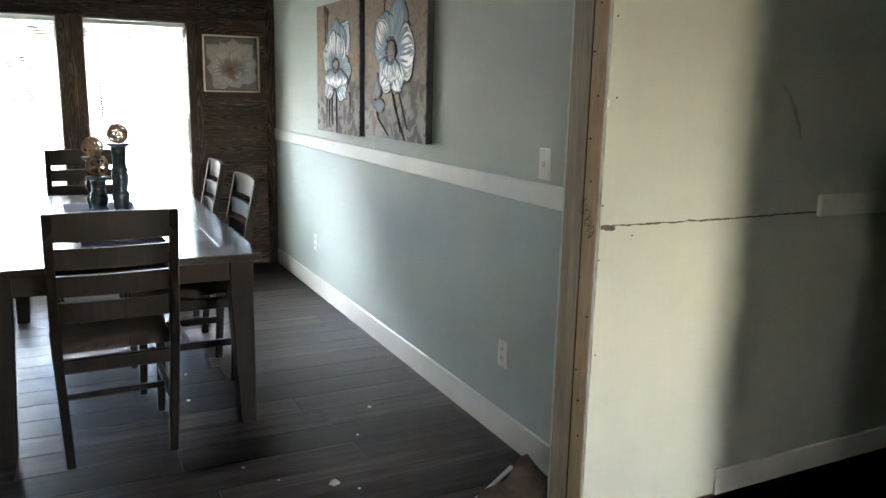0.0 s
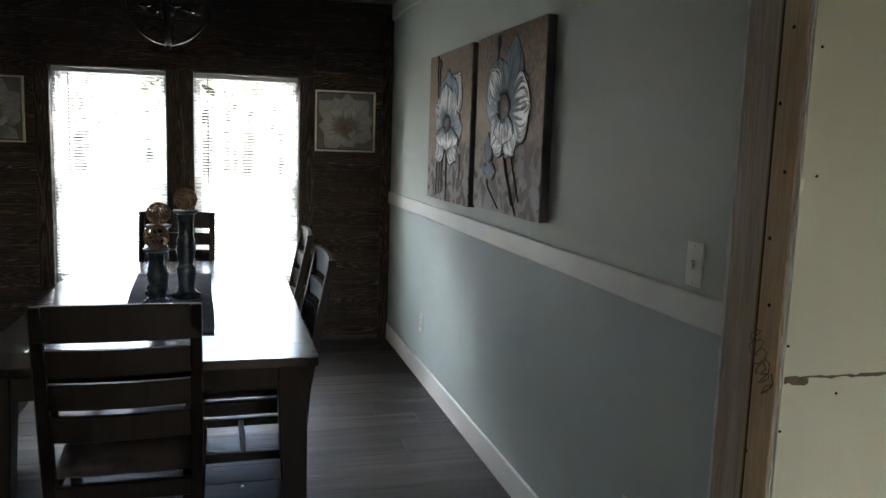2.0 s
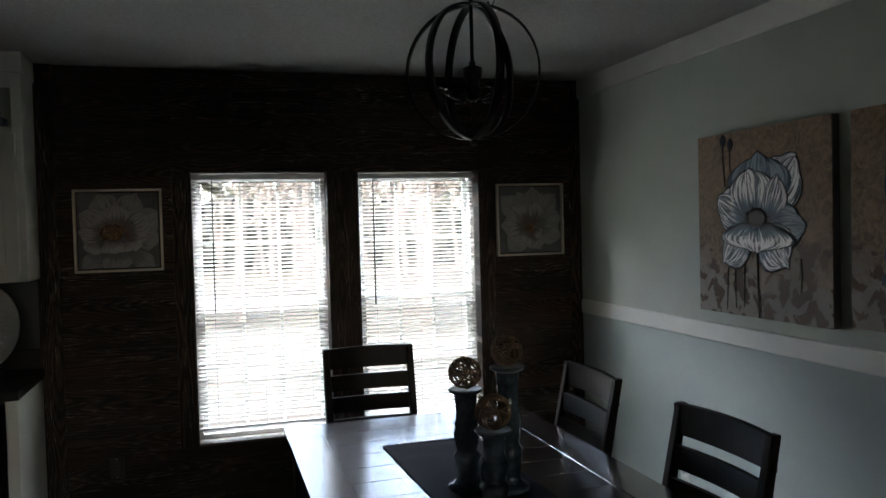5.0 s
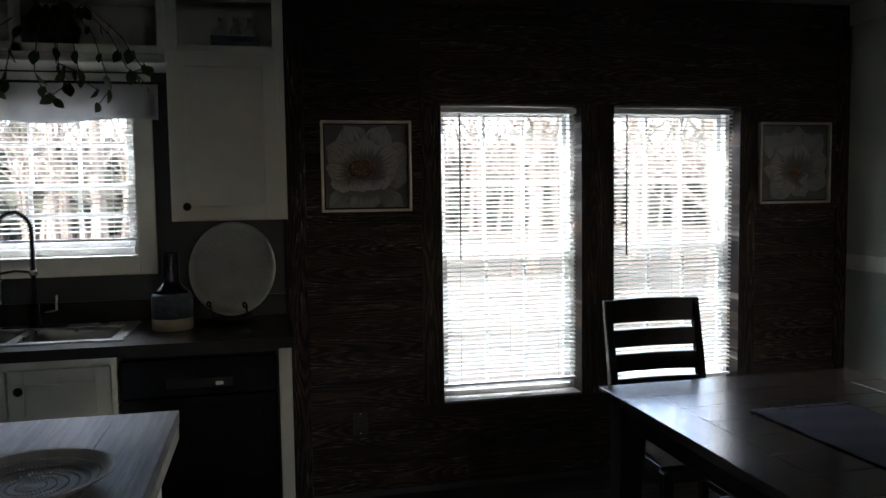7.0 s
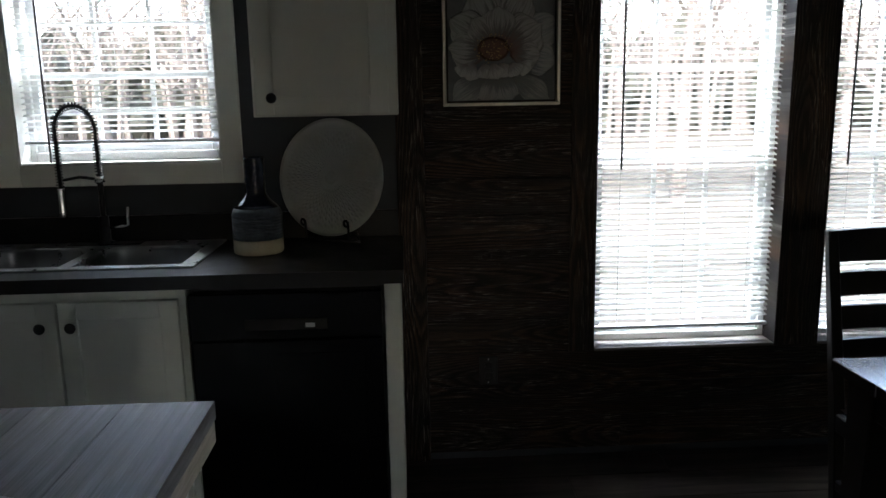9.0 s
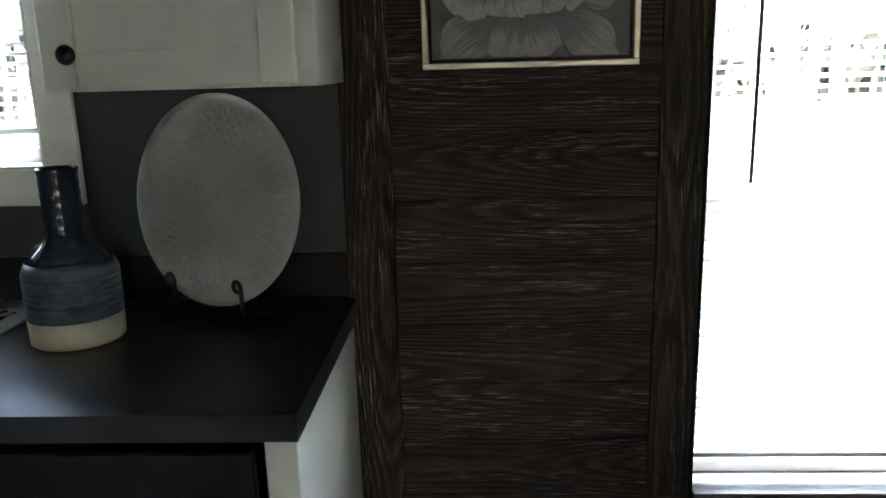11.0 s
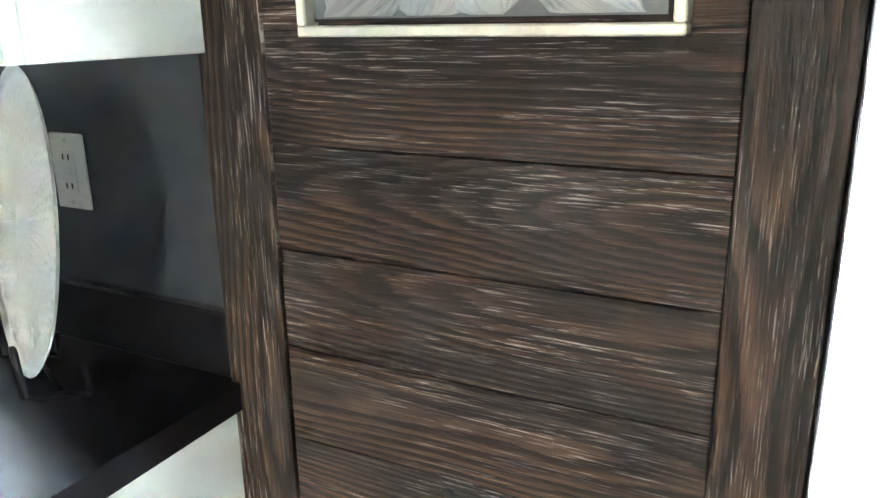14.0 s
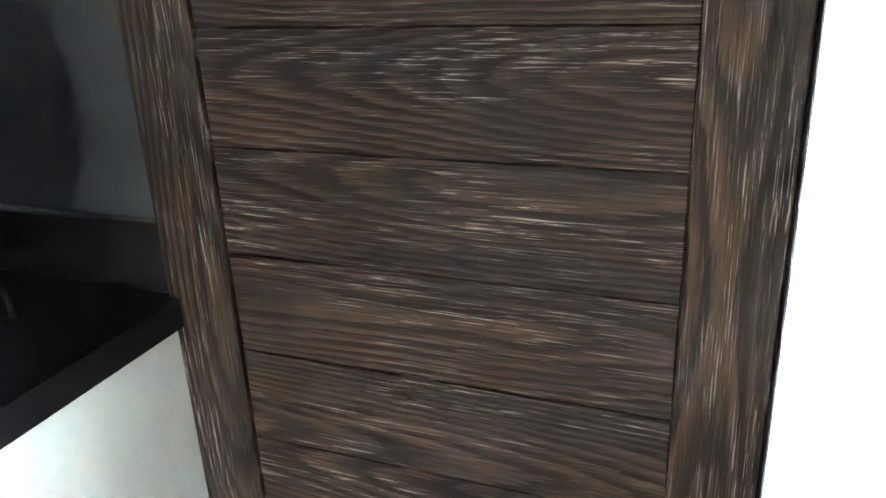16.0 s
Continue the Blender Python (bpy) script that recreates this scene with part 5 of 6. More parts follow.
upper_cabinet(-1.475, -1.003, -1.408, "white wall cabinet with black knob and open cubby beside the planks")
upper_cabinet(-3.10, -2.575, -2.62, "white wall cabinet with black knob beside the sink window")

bridge = thing("bridge_shelf", (0, 0, 0), "white open cubby shelf bridging over the sink window", "shelf")
bx0, bx1, by0, by1 = -2.573, -1.477, 6.180, WALL_Y - 0.002
box("bottom", (bx0, bx1, by0 + 0.001, by1, 2.018, 2.05), "cabinet", bridge, "", 0.003)
box("apron_moulding", (bx0, bx1, by0 - 0.014, by0 + 0.004, 2.012, 2.034), "cabinet", bridge, "", 0.005, 2)
box("top_board", (bx0, bx1, by0, by1, 2.30, CEIL - 0.002), "cabinet", bridge, "", 0.003)
box("back", (bx0, bx1, by1 - 0.008, by1, 2.05, 2.30), "cabinet", bridge, "", 0)
for a, b in ((bx0, bx0 + 0.03), (-2.055, -2.01), (bx1 - 0.03, bx1)):
    box("divider", (a, b, by0, by1 - 0.008, 2.05, 2.30), "cabinet", bridge, "", 0.002)
box("lip", (bx0 + 0.03, bx1 - 0.03, by0, by0 + 0.018, 2.05, 2.085), "cabinet", bridge, "", 0.002)

# bottles in the cubby
crate = thing("bottle_crate", (-1.20, 6.30, 2.0925), "small blue-grey slatted crate in the cabinet cubby", "crate")
box("bottom", (-0.10, 0.10, -0.05, 0.05, 0, 0.008), "crate", crate, "", 0.001)
for z0 in (0.010, 0.034):
    for y in (-0.05, 0.044):
        box("slat", (-0.10, 0.10, y, y + 0.006, z0, z0 + 0.02), "crate", crate, "", 0.001)
    for x in (-0.10, 0.094):
        box("slat", (x, x + 0.006, -0.044, 0.044, z0, z0 + 0.02), "crate", crate, "", 0.001)
for x in (-1.26, -1.20, -1.14):
    b = thing("glass_bottle", (x, 6.30, 2.101), "small clear glass bottle standing in the crate", "bottle", "bottles in the crate")
    lathe("body", [(0.022, 0), (0.024, 0.006), (0.024, 0.072), (0.012, 0.092), (0.009, 0.10), (0.009, 0.122), (0.011, 0.124)], "bottle", b, "", 18)
    lathe("cap", [(0.011, 0.1245), (0.011, 0.132), (0.006, 0.134)], "steel", b, "", 14)

# trailing pothos
plant = thing("trailing_plant", (-1.90, 6.28, 2.0502), "trailing green pothos in a dark pot on the shelf", "plant")
lathe("pot", [(0.05, 0), (0.07, 0.03), (0.085, 0.10), (0.088, 0.115), (0.078, 0.115), (0.07, 0.10)], "pot", plant, "", 24)
rnd = random.Random(15)


def leaf_mesh():
    bm = bmesh.new()
    rows = []
    for j in range(7):
        v = j / 6
        w = 0.5 * (math.sin(math.pi * min(1, v * 0.9 + 0.1)) ** 0.8) * (1 - 0.35 * v)
        rows.append([bm.verts.new((u * w, v - 0.15 * (abs(u) if j == 0 else 0), 0.10 * abs(u) * w - 0.25 * v * v)) for u in (-1, -0.5, 0, 0.5, 1)])
    for a, b in zip(rows, rows[1:]):
        for k in range(4):
            bm.faces.new((a[k], a[k + 1], b[k + 1], b[k]))
    bmesh.ops.solidify(bm, geom=bm.faces[:], thickness=0.012)
    return bm


first_leaf = part("leaf", leaf_mesh(), "leaf", plant, "", True)
leaf_n = 0


def put_leaf(p, size):
    global leaf_n
    lf = first_leaf if leaf_n == 0 else first_leaf.copy()
    if leaf_n:
        scene.collection.objects.link(lf)
        lf.parent = plant
    leaf_n += 1
    lf.matrix_basis = Matrix.Translation(p) @ Euler((rnd.uniform(-2.2, -0.9), rnd.uniform(-0.6, 0.6), rnd.uniform(-1.6, 1.6) + math.pi)).to_matrix().to_4x4() @ Matrix.Scale(size, 4)


vines = []
for k, (dx, drop) in enumerate(((-0.16, 0.20), (-0.06, 0.24), (0.03, 0.22), (0.10, 0.19), (0.20, 0.26), (0.28, 0.16), (-0.28, 0.22), (0.02, 0.10), (0.33, 0.10))):
    drop *= 0.8
    pts = [(0.01 * k - 0.04, -0.02, 0.11), (dx * 0.4, -0.09, 0.15 + 0.02 * (k % 3)), (dx * 0.8, -0.125, 0.06), (dx, -0.135, -0.03 - drop * 0.25), (dx + 0.02 * (k % 3), -0.14, -drop * 0.7), (dx + 0.05 * ((k % 2) * 2 - 0.6), -0.14, -drop)]
    tube("vine", pts, 0.0022, "stem", plant, sides=5)
    for i in range(7):
        t = i / 6 * (len(pts) - 1)
        a, b = pts[int(t)], pts[min(int(t) + 1, len(pts) - 1)]
        fr = t - int(t)
        put_leaf(Vector(a).lerp(Vector(b), fr), rnd.uniform(0.034, 0.058))
for k in range(26):
    a = rnd.uniform(0, 6.28)
    put_leaf(Vector((0.10 * math.cos(a) * rnd.random() + rnd.uniform(-0.08, 0.08), -0.02 + 0.07 * math.sin(a), rnd.uniform(0.10, 0.22))), rnd.uniform(0.045, 0.07))

# casing round the sink window
casing = thing("window_casing", (0, 0, 0), "white flat casing round the sink window", "trim")
casing["kind"] = "structure"
kx0, kx1, kz0, kz1 = -2.45, -1.575, 1.126, 2.01
box("casing_board", (kx0, WIN_K[0], WALL_Y - 0.018, WALL_Y - 0.0005, kz0, kz1), "white_trim", casing, "", 0.003)
box("casing_board", (WIN_K[1], kx1, WALL_Y - 0.018, WALL_Y - 0.0005, kz0, kz1), "white_trim", casing, "", 0.003)
box("casing_board", (WIN_K[0], WIN_K[1], WALL_Y - 0.018, WALL_Y - 0.0005, kz0, WIN_KZ[0]), "white_trim", casing, "", 0.003)
box("casing_board", (WIN_K[0], WIN_K[1], WALL_Y - 0.018, WALL_Y - 0.0005, WIN_KZ[1], kz1), "white_trim", casing, "", 0.003)
for b in ((WIN_K[0] + 0.0005, WIN_K[0] + 0.006), (WIN_K[1] - 0.006, WIN_K[1] - 0.0005)):
    box("reveal", (*b, WALL_Y - 0.016, WALL_Y + 0.07, WIN_KZ[0] + 0.001, WIN_KZ[1] - 0.001), "white_trim", casing, "", 0)
box("reveal", (WIN_K[0] + 0.006, WIN_K[1] - 0.006, WALL_Y - 0.016, WALL_Y + 0.07, WIN_KZ[0] + 0.0005, WIN_KZ[0] + 0.006), "white_trim", casing, "", 0)

# valance
bm = bmesh.new()
rows = []
for j in range(9):
    v = j / 8
    row = []
    for i in range(65):
        u = i / 64
        x = -2.485 + 0.945 * u
        fold = 0.010 * math.sin(17 * u + 0.7) + 0.006 * math.sin(41 * u)
        y = 6.425 + fold * (0.25 + 0.75 * v) - 0.012 * v
        drop = 0.012 * math.sin(9 * u) * v - (0.02 * v if 0.10 < u < 0.14 else 0)
        row.append(bm.verts.new((x, y, 1.972 - 0.172 * v + drop)))
    rows.append(row)
for a, b in zip(rows, rows[1:]):
    for k in range(64):
        bm.faces.new((a[k], a[k + 1], b[k + 1], b[k]))
bmesh.ops.solidify(bm, geom=bm.faces[:], thickness=0.0015)
val = thing("window_valance", (0, 0, 0), "pleated grey cloth valance hanging over the sink window", "valance")
part("cloth", bm, "valance", val, "", True)
tube("rod", [(-2.495, 6.425, 1.966), (-1.53, 6.425, 1.966)], 0.006, "black_matt", val)
for x in (-2.49, -1.535):
    tube("bracket", [(x, 6.425, 1.966), (x, WALL_Y - 0.001, 1.966)], 0.005, "black_matt", val)

# base cabinets and worktop
FY = 5.900
worktop = thing("worktop", (0, 0, 0), "black laminate worktop with upstand, cut out for the sink", "worktop")
SX, SY = (-2.462, -1.662), (5.99, 6.435)
bm = bmesh.new()
for b in ((SX[1], CE, 5.868, WALL_Y - 0.001), (-3.6, SX[0], 5.868, WALL_Y - 0.001), (SX[0], SX[1], 5.868, SY[0]), (SX[0], SX[1], SY[1], WALL_Y - 0.001)):
    add_box(bm, *b, CT - 0.042, CT)
bmesh.ops.remove_doubles(bm, verts=bm.verts[:], dist=1e-5)
part("slab", bm, "counter", worktop)
box("upstand", (-3.6, CE, WALL_Y - 0.020, WALL_Y - 0.001, CT + 0.0005, CT + 0.100), "counter", worktop, "", 0.003)


def base_cabinet(x0, x1, doors, label, drawer=False):
    c = thing("base_cabinet", (0, 0, 0), label, "cabinet", "kitchen base cabinets")
    box("carcass", (x0, x1, FY + 0.02, WALL_Y - 0.022, 0.10, CT - 0.25), "cabinet", c, "", 0.001)
    box("toe_kick", (x0, x1, FY + 0.07, FY + 0.09, 0.0, 0.10), "black_matt", c, "", 0)
    for a, b in ((x0, x0 + 0.03), (x1 - 0.03, x1)):
        box("face_frame", (a, b, FY, FY + 0.02, 0.10, CT - 0.043), "cabinet", c, "", 0.001)
    box("face_frame", (x0 + 0.03, x1 - 0.03, FY, FY + 0.02, CT - 0.085, CT - 0.043), "cabinet", c, "", 0.001)
    box("face_frame", (x0 + 0.03, x1 - 0.03, FY, FY + 0.02, 0.10, 0.135), "cabinet", c, "", 0.001)
    if doors == 2:
        mid = (x0 + x1) / 2
        shaker_door(x0 + 0.02, mid - 0.004, 0.125, 0.838, FY - 0.0205, c, (mid - 0.045, 0.765), 0.055)
        shaker_door(mid + 0.004, x1 - 0.02, 0.125, 0.838, FY - 0.0205, c, (mid + 0.045, 0.765), 0.055)
    else:
        shaker_door(x0 + 0.02, x1 - 0.02, 0.125, 0.838, FY - 0.0205, c, (x0 + 0.06, 0.765), 0.055)
    return c


base_cabinet(-2.42, -1.662, 2, "white sink base cabinet with two doors and black knobs")
base_cabinet(-3.05, -2.424, 1, "white base cabinet with one door beside the sink")
end_panel = thing("end_panel", (-1.035, FY, 0), "white end panel closing the cabinet run beside the planks", "panel")
box("stile", (-0.025, 0.025, 0, 0.022, 0, CT - 0.043), "cabinet", end_panel, "", 0.002)
box("side_board", (0.004, 0.024, 0.0225, 0.545, 0, CT - 0.043), "cabinet", end_panel, "", 0.001)
box("scribe_bead", (0.012, 0.031, 0.5455, 0.566, 0, CT - 0.043), "cabinet", end_panel, "", 0.004, 2)

dw = thing("dishwasher", (0, 0, 0), "black built-in dishwasher under the worktop", "dishwasher")
dx0, dx1 = -1.655, -1.064
box("tub", (dx0 + 0.004, dx1 - 0.004, FY + 0.03, WALL_Y - 0.03, 0.06, CT - 0.05), "black_matt", dw, "", 0)
box("door_panel", (dx0 + 0.004, dx1 - 0.004, FY - 0.022, FY + 0.028, 0.12, 0.700), "black_gloss", dw, "", 0.004, 2)
box("control_panel", (dx0 + 0.004, dx1 - 0.004, FY - 0.026, FY + 0.028, 0.705, CT - 0.062), "black_gloss", dw, "", 0.005, 2)
box("kick_plate", (dx0 + 0.004, dx1 - 0.004, FY + 0.05, FY + 0.06, 0.0, 0.115), "black_matt", dw, "", 0.002)
box("handle_pocket", (dx0 + 0.17, dx1 - 0.17, FY - 0.0272, FY - 0.02, 0.735, 0.772), "hole", dw, "", 0.002)
box("badge", (-1.302, -1.272, FY - 0.0275, FY - 0.022, 0.742, 0.757), "steel", dw, "small pale badge", 0.001)
box("recess", (dx0 + 0.25, dx1 - 0.06, FY - 0.0235, FY - 0.02, 0.35, 0.66), "black_gloss", dw, "", 0.002)

# sink
sink = thing("kitchen_sink", (0, 0, CT), "stainless steel double-bowl drop-in sink", "sink")


def bowl(x0, x1, y0, y1, depth, parent):
    bm = bmesh.new()
    cx, cy, hx, hy = (x0 + x1) / 2, (y0 + y1) / 2, (x1 - x0) / 2, (y1 - y0) / 2
    rings = []
    for s, z, r in ((1.0, 0.004, 0.07), (0.985, -0.012, 0.07), (0.96, -depth + 0.03, 0.07), (0.88, -depth, 0.06), (0.15, -depth - 0.003, 0.02)):
        ring = []
        for q, (sx, sy) in enumerate(((1, 1), (-1, 1), (-1, -1), (1, -1))):
            for k in range(6):
                a = math.pi / 2 * (q + k / 5)
                ring.append(bm.verts.new((cx + sx * (hx * s - r * s) + r * s * math.cos(a), cy + sy * (hy * s - r * s) + r * s * math.sin(a), z)))
        rings.append(ring)
    n = len(rings[0])
    for a, b in zip(rings, rings[1:]):
        for k in range(n):
            bm.faces.new((a[k], a[(k + 1) % n], b[(k + 1) % n], b[k]))
    bm.faces.new(rings[-1])
    bmesh.ops.solidify(bm, geom=bm.faces[:], thickness=0.001)
    return part("bowl", bm, "steel", parent, "", True)


bowl(-2.425, -2.082, 6.02, 6.345, 0.17, sink)
bowl(-2.045, -1.700, 6.02, 6.345, 0.17, sink)
for b in ((-2.475, -1.650, 5.978, 6.022), (-2.475, -1.650, 6.343, 6.445), (-2.475, -2.423, 6.022, 6.343), (-1.702, -1.650, 6.022, 6.343), (-2.084, -2.043, 6.022, 6.343)):
    box("rim", (*b, 0.0005, 0.006), "steel", sink, "", 0.002)
lathe("hole_cover", [(0.02, 0), (0.02, 0.003), (0.014, 0.006), (0.002, 0.007)], "chrome", sink, "", 18, (-1.80, 6.40, 0.0062))

faucet = thing("kitchen_faucet", (-2.072, 6.40, CT + 0.0062), "black spring faucet with chrome spray head", "faucet")
lathe("base", [(0.032, 0), (0.032, 0.008), (0.02, 0.014), (0.017, 0.10), (0.012, 0.105)], "black_matt", faucet, "", 20)
box("deck_plate", (-0.13, 0.13, -0.028, 0.028, 0.0, 0.005), "black_matt", faucet, "", 0.003)
tube("riser", [(0, 0, 0.09), (0, 0, 0.25)], 0.010, "black_matt", faucet)
arc = [(0, 0, 0.22)] + [(-0.0695 + 0.0695 * math.cos(math.pi * i / 16), 0, 0.41 + 0.085 * math.sin(math.pi * i / 16)) for i in range(17)] + [(-0.139, 0, 0.30), (-0.139, 0, 0.20)]
tube("hose", arc, 0.006, "black_matt", faucet)
bm = bmesh.new()
pts, acc = [], 0.0
for i in range(len(arc) - 1):
    a, b = Vector(arc[i]), Vector(arc[i + 1])
    L = (b - a).length
    m = max(1, int(L / 0.0016))
    dirv = (b - a).normalized()
    s = Vector((0, 1, 0))
    u = dirv.cross(s)
    for k in range(m):
        p = a.lerp(b, k / m)
        acc += L / m
        th = 2 * math.pi * acc / 0.0105
        pts.append(p + 0.0125 * (math.cos(th) * s + math.sin(th) * u))
add_tube(bm, pts, 0.0022, 4)
part("spring", bm, "black_matt", faucet, "", True)
lathe("spray_head", [(0.012, 0.21), (0.014, 0.20), (0.014, 0.13), (0.016, 0.12), (0.016, 0.105), (0.010, 0.10)][::-1], "chrome", faucet, "chrome spray head", 18, (-0.139, 0, 0))
tube("support_arm", [(0, 0, 0.235), (-0.07, 0, 0.245), (-0.126, 0, 0.235)], 0.0055, "black_matt", faucet)
lathe("collar", [(0.018, 0), (0.018, 0.02), (0.013, 0.022)], "chrome", faucet, "", 18, (0, 0, 0.225))
tube("handle", [(0.02, 0, 0.06), (0.07, 0, 0.065), (0.085, 0, 0.07), (0.088, 0, 0.135)], 0.0065, "chrome", faucet, "chrome lever handle")

# vase
vase = thing("ceramic_vase", (-1.490, 6.210, CT + 0.0004), "bottle-shaped ceramic vase, navy neck, ribbed blue body, cream foot", "vase")
lathe("foot", [(0.078, 0), (0.083, 0.004), (0.084, 0.05)], "stoneware", vase, "raw cream stoneware band", 40)
ribs = []
for i in range(45):
    z = 0.05 + 0.085 * i / 44
    ribs.append((0.0838 + 0.0011 * math.sin(2 * math.pi * i / 5), z))
lathe("body", [(0.083, 0.0498)] + ribs + [(0.081, 0.142), (0.074, 0.155)], "glaze_mid", vase, "ribbed slate-blue band", 40)
neck = [(0.0742, 0.1548), (0.060, 0.168), (0.046, 0.182), (0.038, 0.195)]
for i in range(21):
    neck.append((0.034 + 0.0007 * math.sin(2 * math.pi * i / 4), 0.205 + 0.105 * i / 20))
neck += [(0.036, 0.318), (0.034, 0.322), (0.028, 0.320), (0.027, 0.26)]
lathe("neck", neck, "glaze_dark", vase, "glossy navy ribbed neck", 36)

# big embossed plate on a scroll easel
plate = thing("decorative_plate", (-1.258, 6.302, CT), "large white round plate embossed with a sunflower pattern", "plate", rz=-24)
bm = bmesh.new()
R, NR, NA = 0.207, 70, 400
rings = []
for j in range(NR + 1):
    r = R * j / NR
    ring = []
    for i in range(NA):
        a = 2 * math.pi * i / NA
        z = 0.0
        f = r / R
        if 0.13 < f < 0.93:
            w = 0.9 * math.sin(34 * f ** 0.8)
            k1 = max((1 - abs(math.sin(20 * a + w))) ** 2, (1 - abs(math.sin(20 * a - w))) ** 2)
            z += 0.0052 * k1 * min(1.0, (f - 0.13) * 8, (0.93 - f) * 12)
        if f < 0.13:
            z += 0.003 * math.cos(f / 0.13 * math.pi * 2)
        if f > 0.96:
            z += 0.006 * (f - 0.96) / 0.04
        ring.append(bm.verts.new((r * math.cos(a), r * math.sin(a), z)))
    rings.append(ring)
for j in range(1, NR):
    A, B = rings[j], rings[j + 1]
    for i in range(NA):
        bm.faces.new((A[i], A[(i + 1) % NA], B[(i + 1) % NA], B[i]))
bm.faces.new(rings[1])
for v in rings[0]:
    bm.verts.remove(v)
bmesh.ops.solidify(bm, geom=bm.faces[:], thickness=0.010)
disc = part("disc", bm, "white_clay", plate, "", True)
disc.matrix_basis = pose(0, 0.028, 0.2365, 82, 0, 0)
easel = thing("plate_easel", (-1.258, 6.302, CT + 0.0004), "black wrought iron scroll easel holding the plate", "easel", rz=-24)
for s in (-1, 1):
    pts = [(s * 0.085, 0.062, 0.0045), (s * 0.085, 0.03, 0.016), (s * 0.085, 0.0, 0.018), (s * 0.085, -0.017, 0.026), (s * 0.085, -0.020, 0.078)]
    pts += [(s * 0.085 - (0.014 - 0.0012 * k) * (1 - math.cos(k * 0.62)) * 1.0, -0.020, 0.078 + (0.018 - 0.0015 * k) * math.sin(k * 0.62)) for k in range(1, 9)]
    tube("scroll_foot", pts, 0.0044, "black_matt", easel)
    tube("back_leg", [(s * 0.085, 0.060, 0.0045), (s * 0.080, 0.061, 0.025), (s * 0.07, 0.060, 0.045)], 0.0038, "black_matt", easel)
tube("cross_bar", [(-0.085, 0.03, 0.012), (0.085, 0.03, 0.012)], 0.0035, "black_matt", easel)

# ---- island ----
IX, IY, IZ = (-2.35, -1.318), (3.70, 4.835), 0.93
island = thing("kitchen_island", (0, 0, 0), "kitchen island with whitewashed plank top and white base", "island")
xs = [IX[0] + (IX[1] - IX[0]) * i / 7 for i in range(8)]
for a, b in zip(xs, xs[1:]):
    at_home(box("top_board", (a + 0.0002, b - 0.0002, IY[0], IY[1], IZ - 0.032, IZ), "island", island, "", 0.0008))
box("edge_trim", (IX[1] - 0.022, IX[1] - 0.002, IY[0] + 0.001, IY[1] - 0.001, IZ - 0.075, IZ - 0.0325), "island_edge", island, "pale raw wood edge strip", 0.004)
box("edge_trim", (IX[0] + 0.002, IX[1] - 0.022, IY[1] - 0.022, IY[1] - 0.002, IZ - 0.075, IZ - 0.0325), "island_edge", island, "", 0.004)
box("base", (IX[0] + 0.08, IX[1] - 0.07, IY[0] + 0.08, IY[1] - 0.07, 0, IZ - 0.0325), "cabinet", island, "", 0.003)
for i in range(11):
    y = IY[0] + 0.085 + i * 0.095
    box("beadboard", (IX[1] - 0.0695, IX[1] - 0.060, y, y + 0.088, 0.09, IZ - 0.08), "cabinet", island, "", 0.003)
for y in (IY[1] - 0.075, IY[0] + 0.045):
    box("corner_post", (IX[1] - 0.085, IX[1] - 0.045, y, y + 0.04, 0, IZ - 0.0765), "cabinet", island, "", 0.004)

platter = thing("serving_platter", (-1.522, 4.325, IZ + 0.0005), "grey stoneware platter embossed with dotted rings on the island", "platter")
prof = [(0.06, 0), (0.065, 0.004), (0.12, 0.012), (0.158, 0.030), (0.165, 0.034), (0.166, 0.037), (0.160, 0.038)]
for k in range(26):
    r = 0.156 - 0.15 * k / 25
    prof.append((r, 0.012 + 0.024 * max(0.0, (r - 0.10) / 0.056) ** 1.6 + 0.0012 * math.sin(k * 2.1)))
prof = [(r * 0.87, z) for r, z in prof]
lathe("dish", prof, "grey_clay", platter, "", 64)
dots = bmesh.new()
for r, n in ((0.03, 24), (0.05, 40), (0.072, 56), (0.094, 72), (0.116, 86), (0.136, 96)):
    for i in range(n):
        a = 2 * math.pi * i / n
        z = 0.0125 + 0.024 * max(0.0, (r - 0.10) / 0.056) ** 1.6
        bmesh.ops.create_icosphere(dots, subdivisions=1, radius=0.0022, matrix=Matrix.Translation((0.87 * r * math.cos(a), 0.87 * r * math.sin(a), z)))
part("embossed_dots", dots, "white_clay", platter, "pale raised dots")

# ---- outdoors ----
bm = bmesh.new()
bmesh.ops.create_grid(bm, x_segments=24, y_segments=24, size=600, matrix=Matrix.Translation((0, 0, -0.75)))
tagged(part("ground", bm, "grass"), "dull winter lawn outside the windows", "ground", kind="structure")


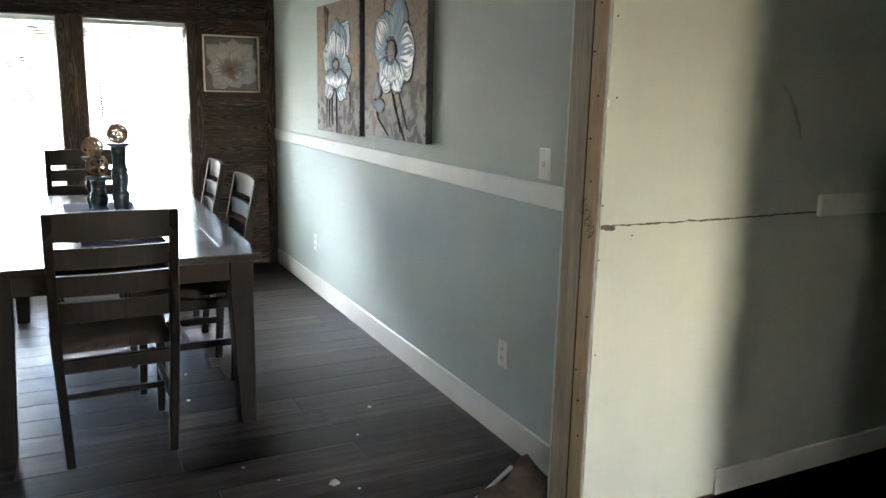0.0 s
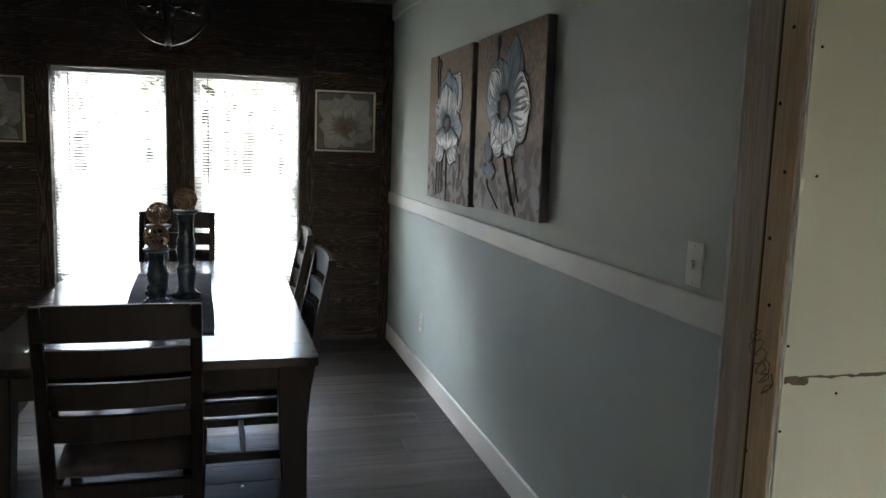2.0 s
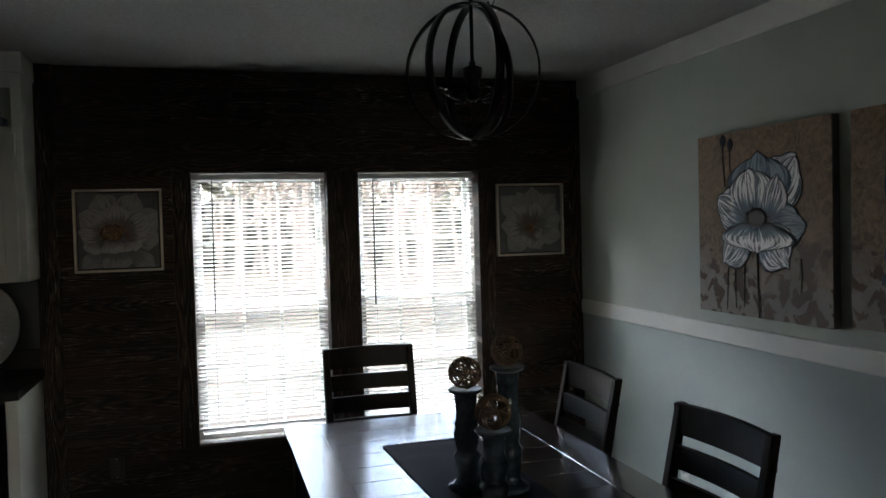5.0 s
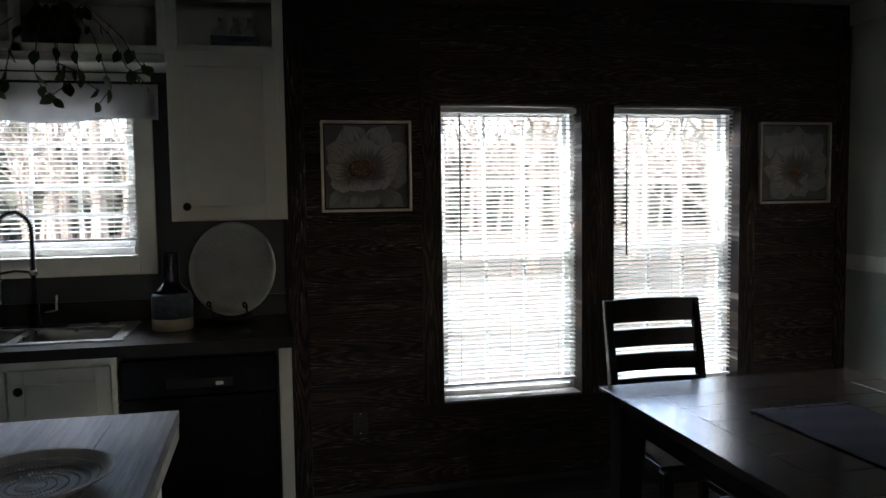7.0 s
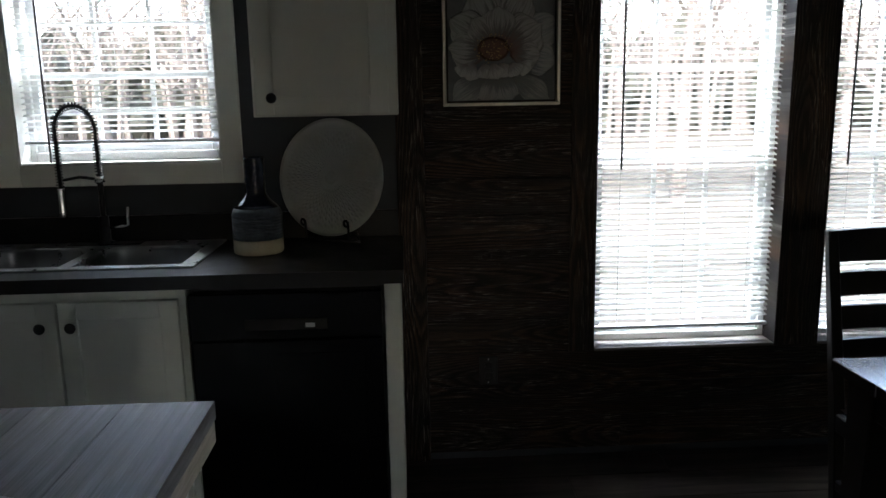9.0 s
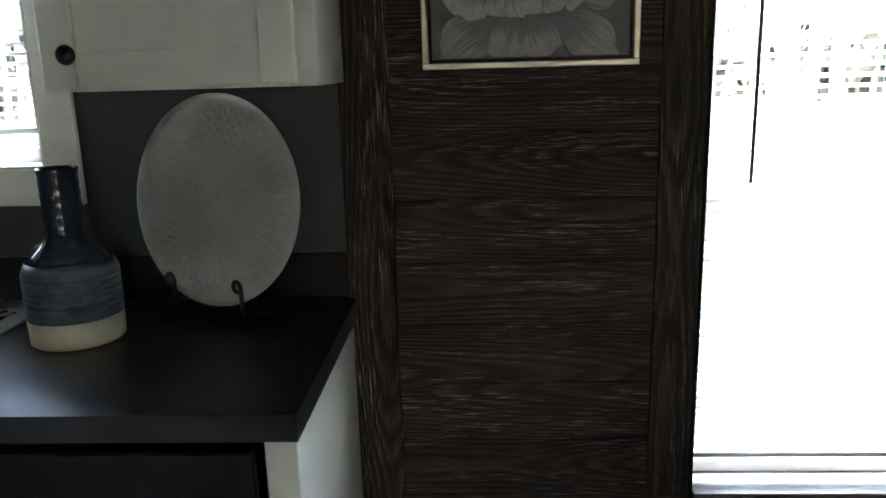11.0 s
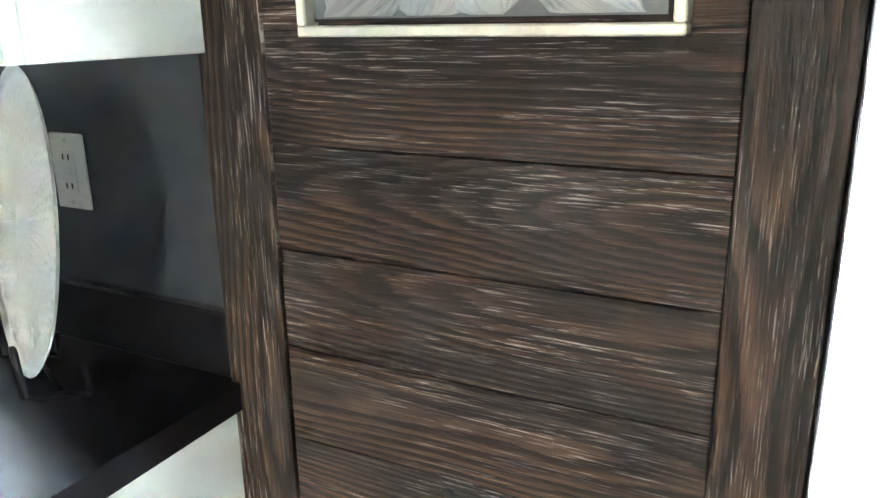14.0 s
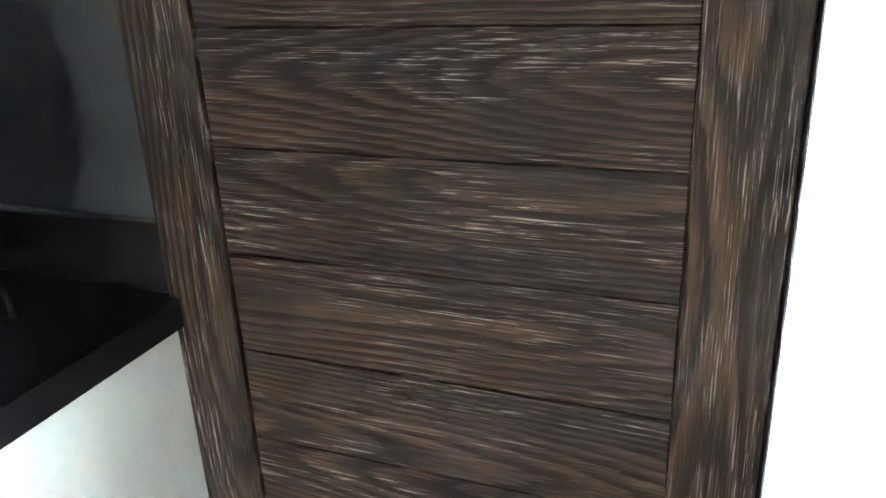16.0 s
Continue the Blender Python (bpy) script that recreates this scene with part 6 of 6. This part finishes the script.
def add_limb(bm, p, d, length, r, depth, rnd, sides=5):
    n = 4
    pts, rad = [p.copy()], [r]
    q, dd = p.copy(), d.copy()
    for i in range(n):
        dd = (dd + Vector((rnd.uniform(-0.18, 0.18), rnd.uniform(-0.18, 0.18), rnd.uniform(-0.05, 0.15)))).normalized()
        q = q + dd * length / n
        pts.append(q.copy())
        rad.append(r * (1 - 0.62 * (i + 1) / n))
    add_tube(bm, pts, rad, sides)
    if depth > 0:
        for k in range(4 if depth > 1 else 3):
            i = rnd.randint(1, n)
            side = Vector((rnd.uniform(-1, 1), rnd.uniform(-1, 1), rnd.uniform(0.1, 0.9))).normalized()
            add_limb(bm, pts[i], (dd * 0.45 + side).normalized(), length * rnd.uniform(0.45, 0.7), rad[i] * 0.6, depth - 1, rnd, max(3, sides - 1))


rnd = random.Random(5)
for k in range(16):
    x = -9 + 1.7 * k + rnd.uniform(-1.2, 1.2)
    y = rnd.uniform(15, 27)
    h = rnd.uniform(7, 11)
    tree = thing("bare_tree", (x, y, -0.76), "leafless grey winter tree on the lawn", "tree", "trees outside")
    trunk = bmesh.new()
    add_tube(trunk, [(0, 0, 0), (0.05, 0, h * 0.2), (rnd.uniform(-0.2, 0.2), 0.1, h * 0.5), (rnd.uniform(-0.3, 0.3), 0.2, h * 0.9)], [0.17, 0.14, 0.10, 0.03], 7)
    part("trunk", trunk, "bark", tree)
    limbs = bmesh.new()
    for i in range(9):
        z = h * (0.22 + 0.07 * i)
        a = rnd.uniform(0, 6.28)
        add_limb(limbs, Vector((0.02, 0.05, z)), Vector((math.cos(a), math.sin(a), 0.7)).normalized(), h * rnd.uniform(0.22, 0.36), 0.05, 2, rnd, 4)
    part("limbs", limbs, "bark", tree)

# far woods: many thin stems and brushy clumps, uncounted
bm = bmesh.new()
rnd = random.Random(6)
for k in range(420):
    x, y = rnd.uniform(-34, 46), rnd.uniform(38, 58)
    h = rnd.uniform(4, 7)
    add_tube(bm, [(x, y, -0.8), (x + rnd.uniform(-0.4, 0.4), y, h * 0.5), (x + rnd.uniform(-0.9, 0.9), y, h)], [0.16, 0.11, 0.03], 4)
    for i in range(5):
        z = h * rnd.uniform(0.3, 0.9)
        a = rnd.uniform(0, 6.28)
        L = rnd.uniform(1.0, 2.4)
        add_tube(bm, [(x, y, z), (x + L * 0.5 * math.cos(a), y + L * 0.5 * math.sin(a), z + 0.5 * L), (x + L * math.cos(a), y + L * math.sin(a), z + 0.8 * L)], [0.06, 0.04, 0.015], 3)
tagged(part("far_woods", bm, "bark"), "grey leafless woods far beyond the lawn", "woods", kind="stuff")
bm = bmesh.new()
for k in range(1500):
    x, y = rnd.uniform(-40, 52), rnd.uniform(44, 64)
    z = rnd.uniform(-0.6, 5.5) * rnd.random() ** 0.5
    r = rnd.uniform(0.5, 1.3)
    q = Euler((rnd.uniform(0, 3), rnd.uniform(0, 3), rnd.uniform(0, 3))).to_matrix().to_4x4()
    bmesh.ops.create_cone(bm, segments=4, radius1=r, radius2=0.1, depth=r * 0.7, matrix=Matrix.Translation((x, y, z)) @ q)
tagged(part("far_brush", bm, "evergreen"), "dark evergreen brush at the edge of the woods", "brush", kind="stuff")

# ---- floor planks ----
pw, pl_ = 0.182, 1.22
share = {}
rnd = random.Random(31)
y = 1.55
while y < WALL_Y - 0.02:
    y1 = min(y + pw, WALL_Y - 0.004)
    x = -3.2 + rnd.uniform(-1.1, 0.0)
    while x < 1.98:
        a, b = max(x, -3.3), min(x + pl_, 1.984)
        if b - a > 0.03:
            key = (round(b - a, 3), round(y1 - y, 3))
            if key not in share:
                bm = bmesh.new()
                w, d = (b - a) / 2 - 0.0006, (y1 - y) / 2 - 0.0006
                top = [bm.verts.new(p) for p in ((-w, -d, -0.0012), (w, -d, -0.0012), (w, d, -0.0012), (-w, d, -0.0012))]
                e = 0.0016
                inn = [bm.verts.new(p) for p in ((-w + e, -d + e, 0), (w - e, -d + e, 0), (w - e, d - e, 0), (-w + e, d - e, 0))]
                low = [bm.verts.new(p) for p in ((-w, -d, -0.006), (w, -d, -0.006), (w, d, -0.006), (-w, d, -0.006))]
                bm.faces.new(inn)
                for k in range(4):
                    bm.faces.new((top[k], top[(k + 1) % 4], inn[(k + 1) % 4], inn[k]))
                    bm.faces.new((low[k], low[(k + 1) % 4], top[(k + 1) % 4], top[k]))
                ob = part("plank", bm, "floor", floor)
                share[key] = ob.data
            else:
                ob = new("plank", share[key])
                ob.parent = floor
            ob.location = ((a + b) / 2, (y + y1) / 2, 0)
        x += pl_
    y += pw
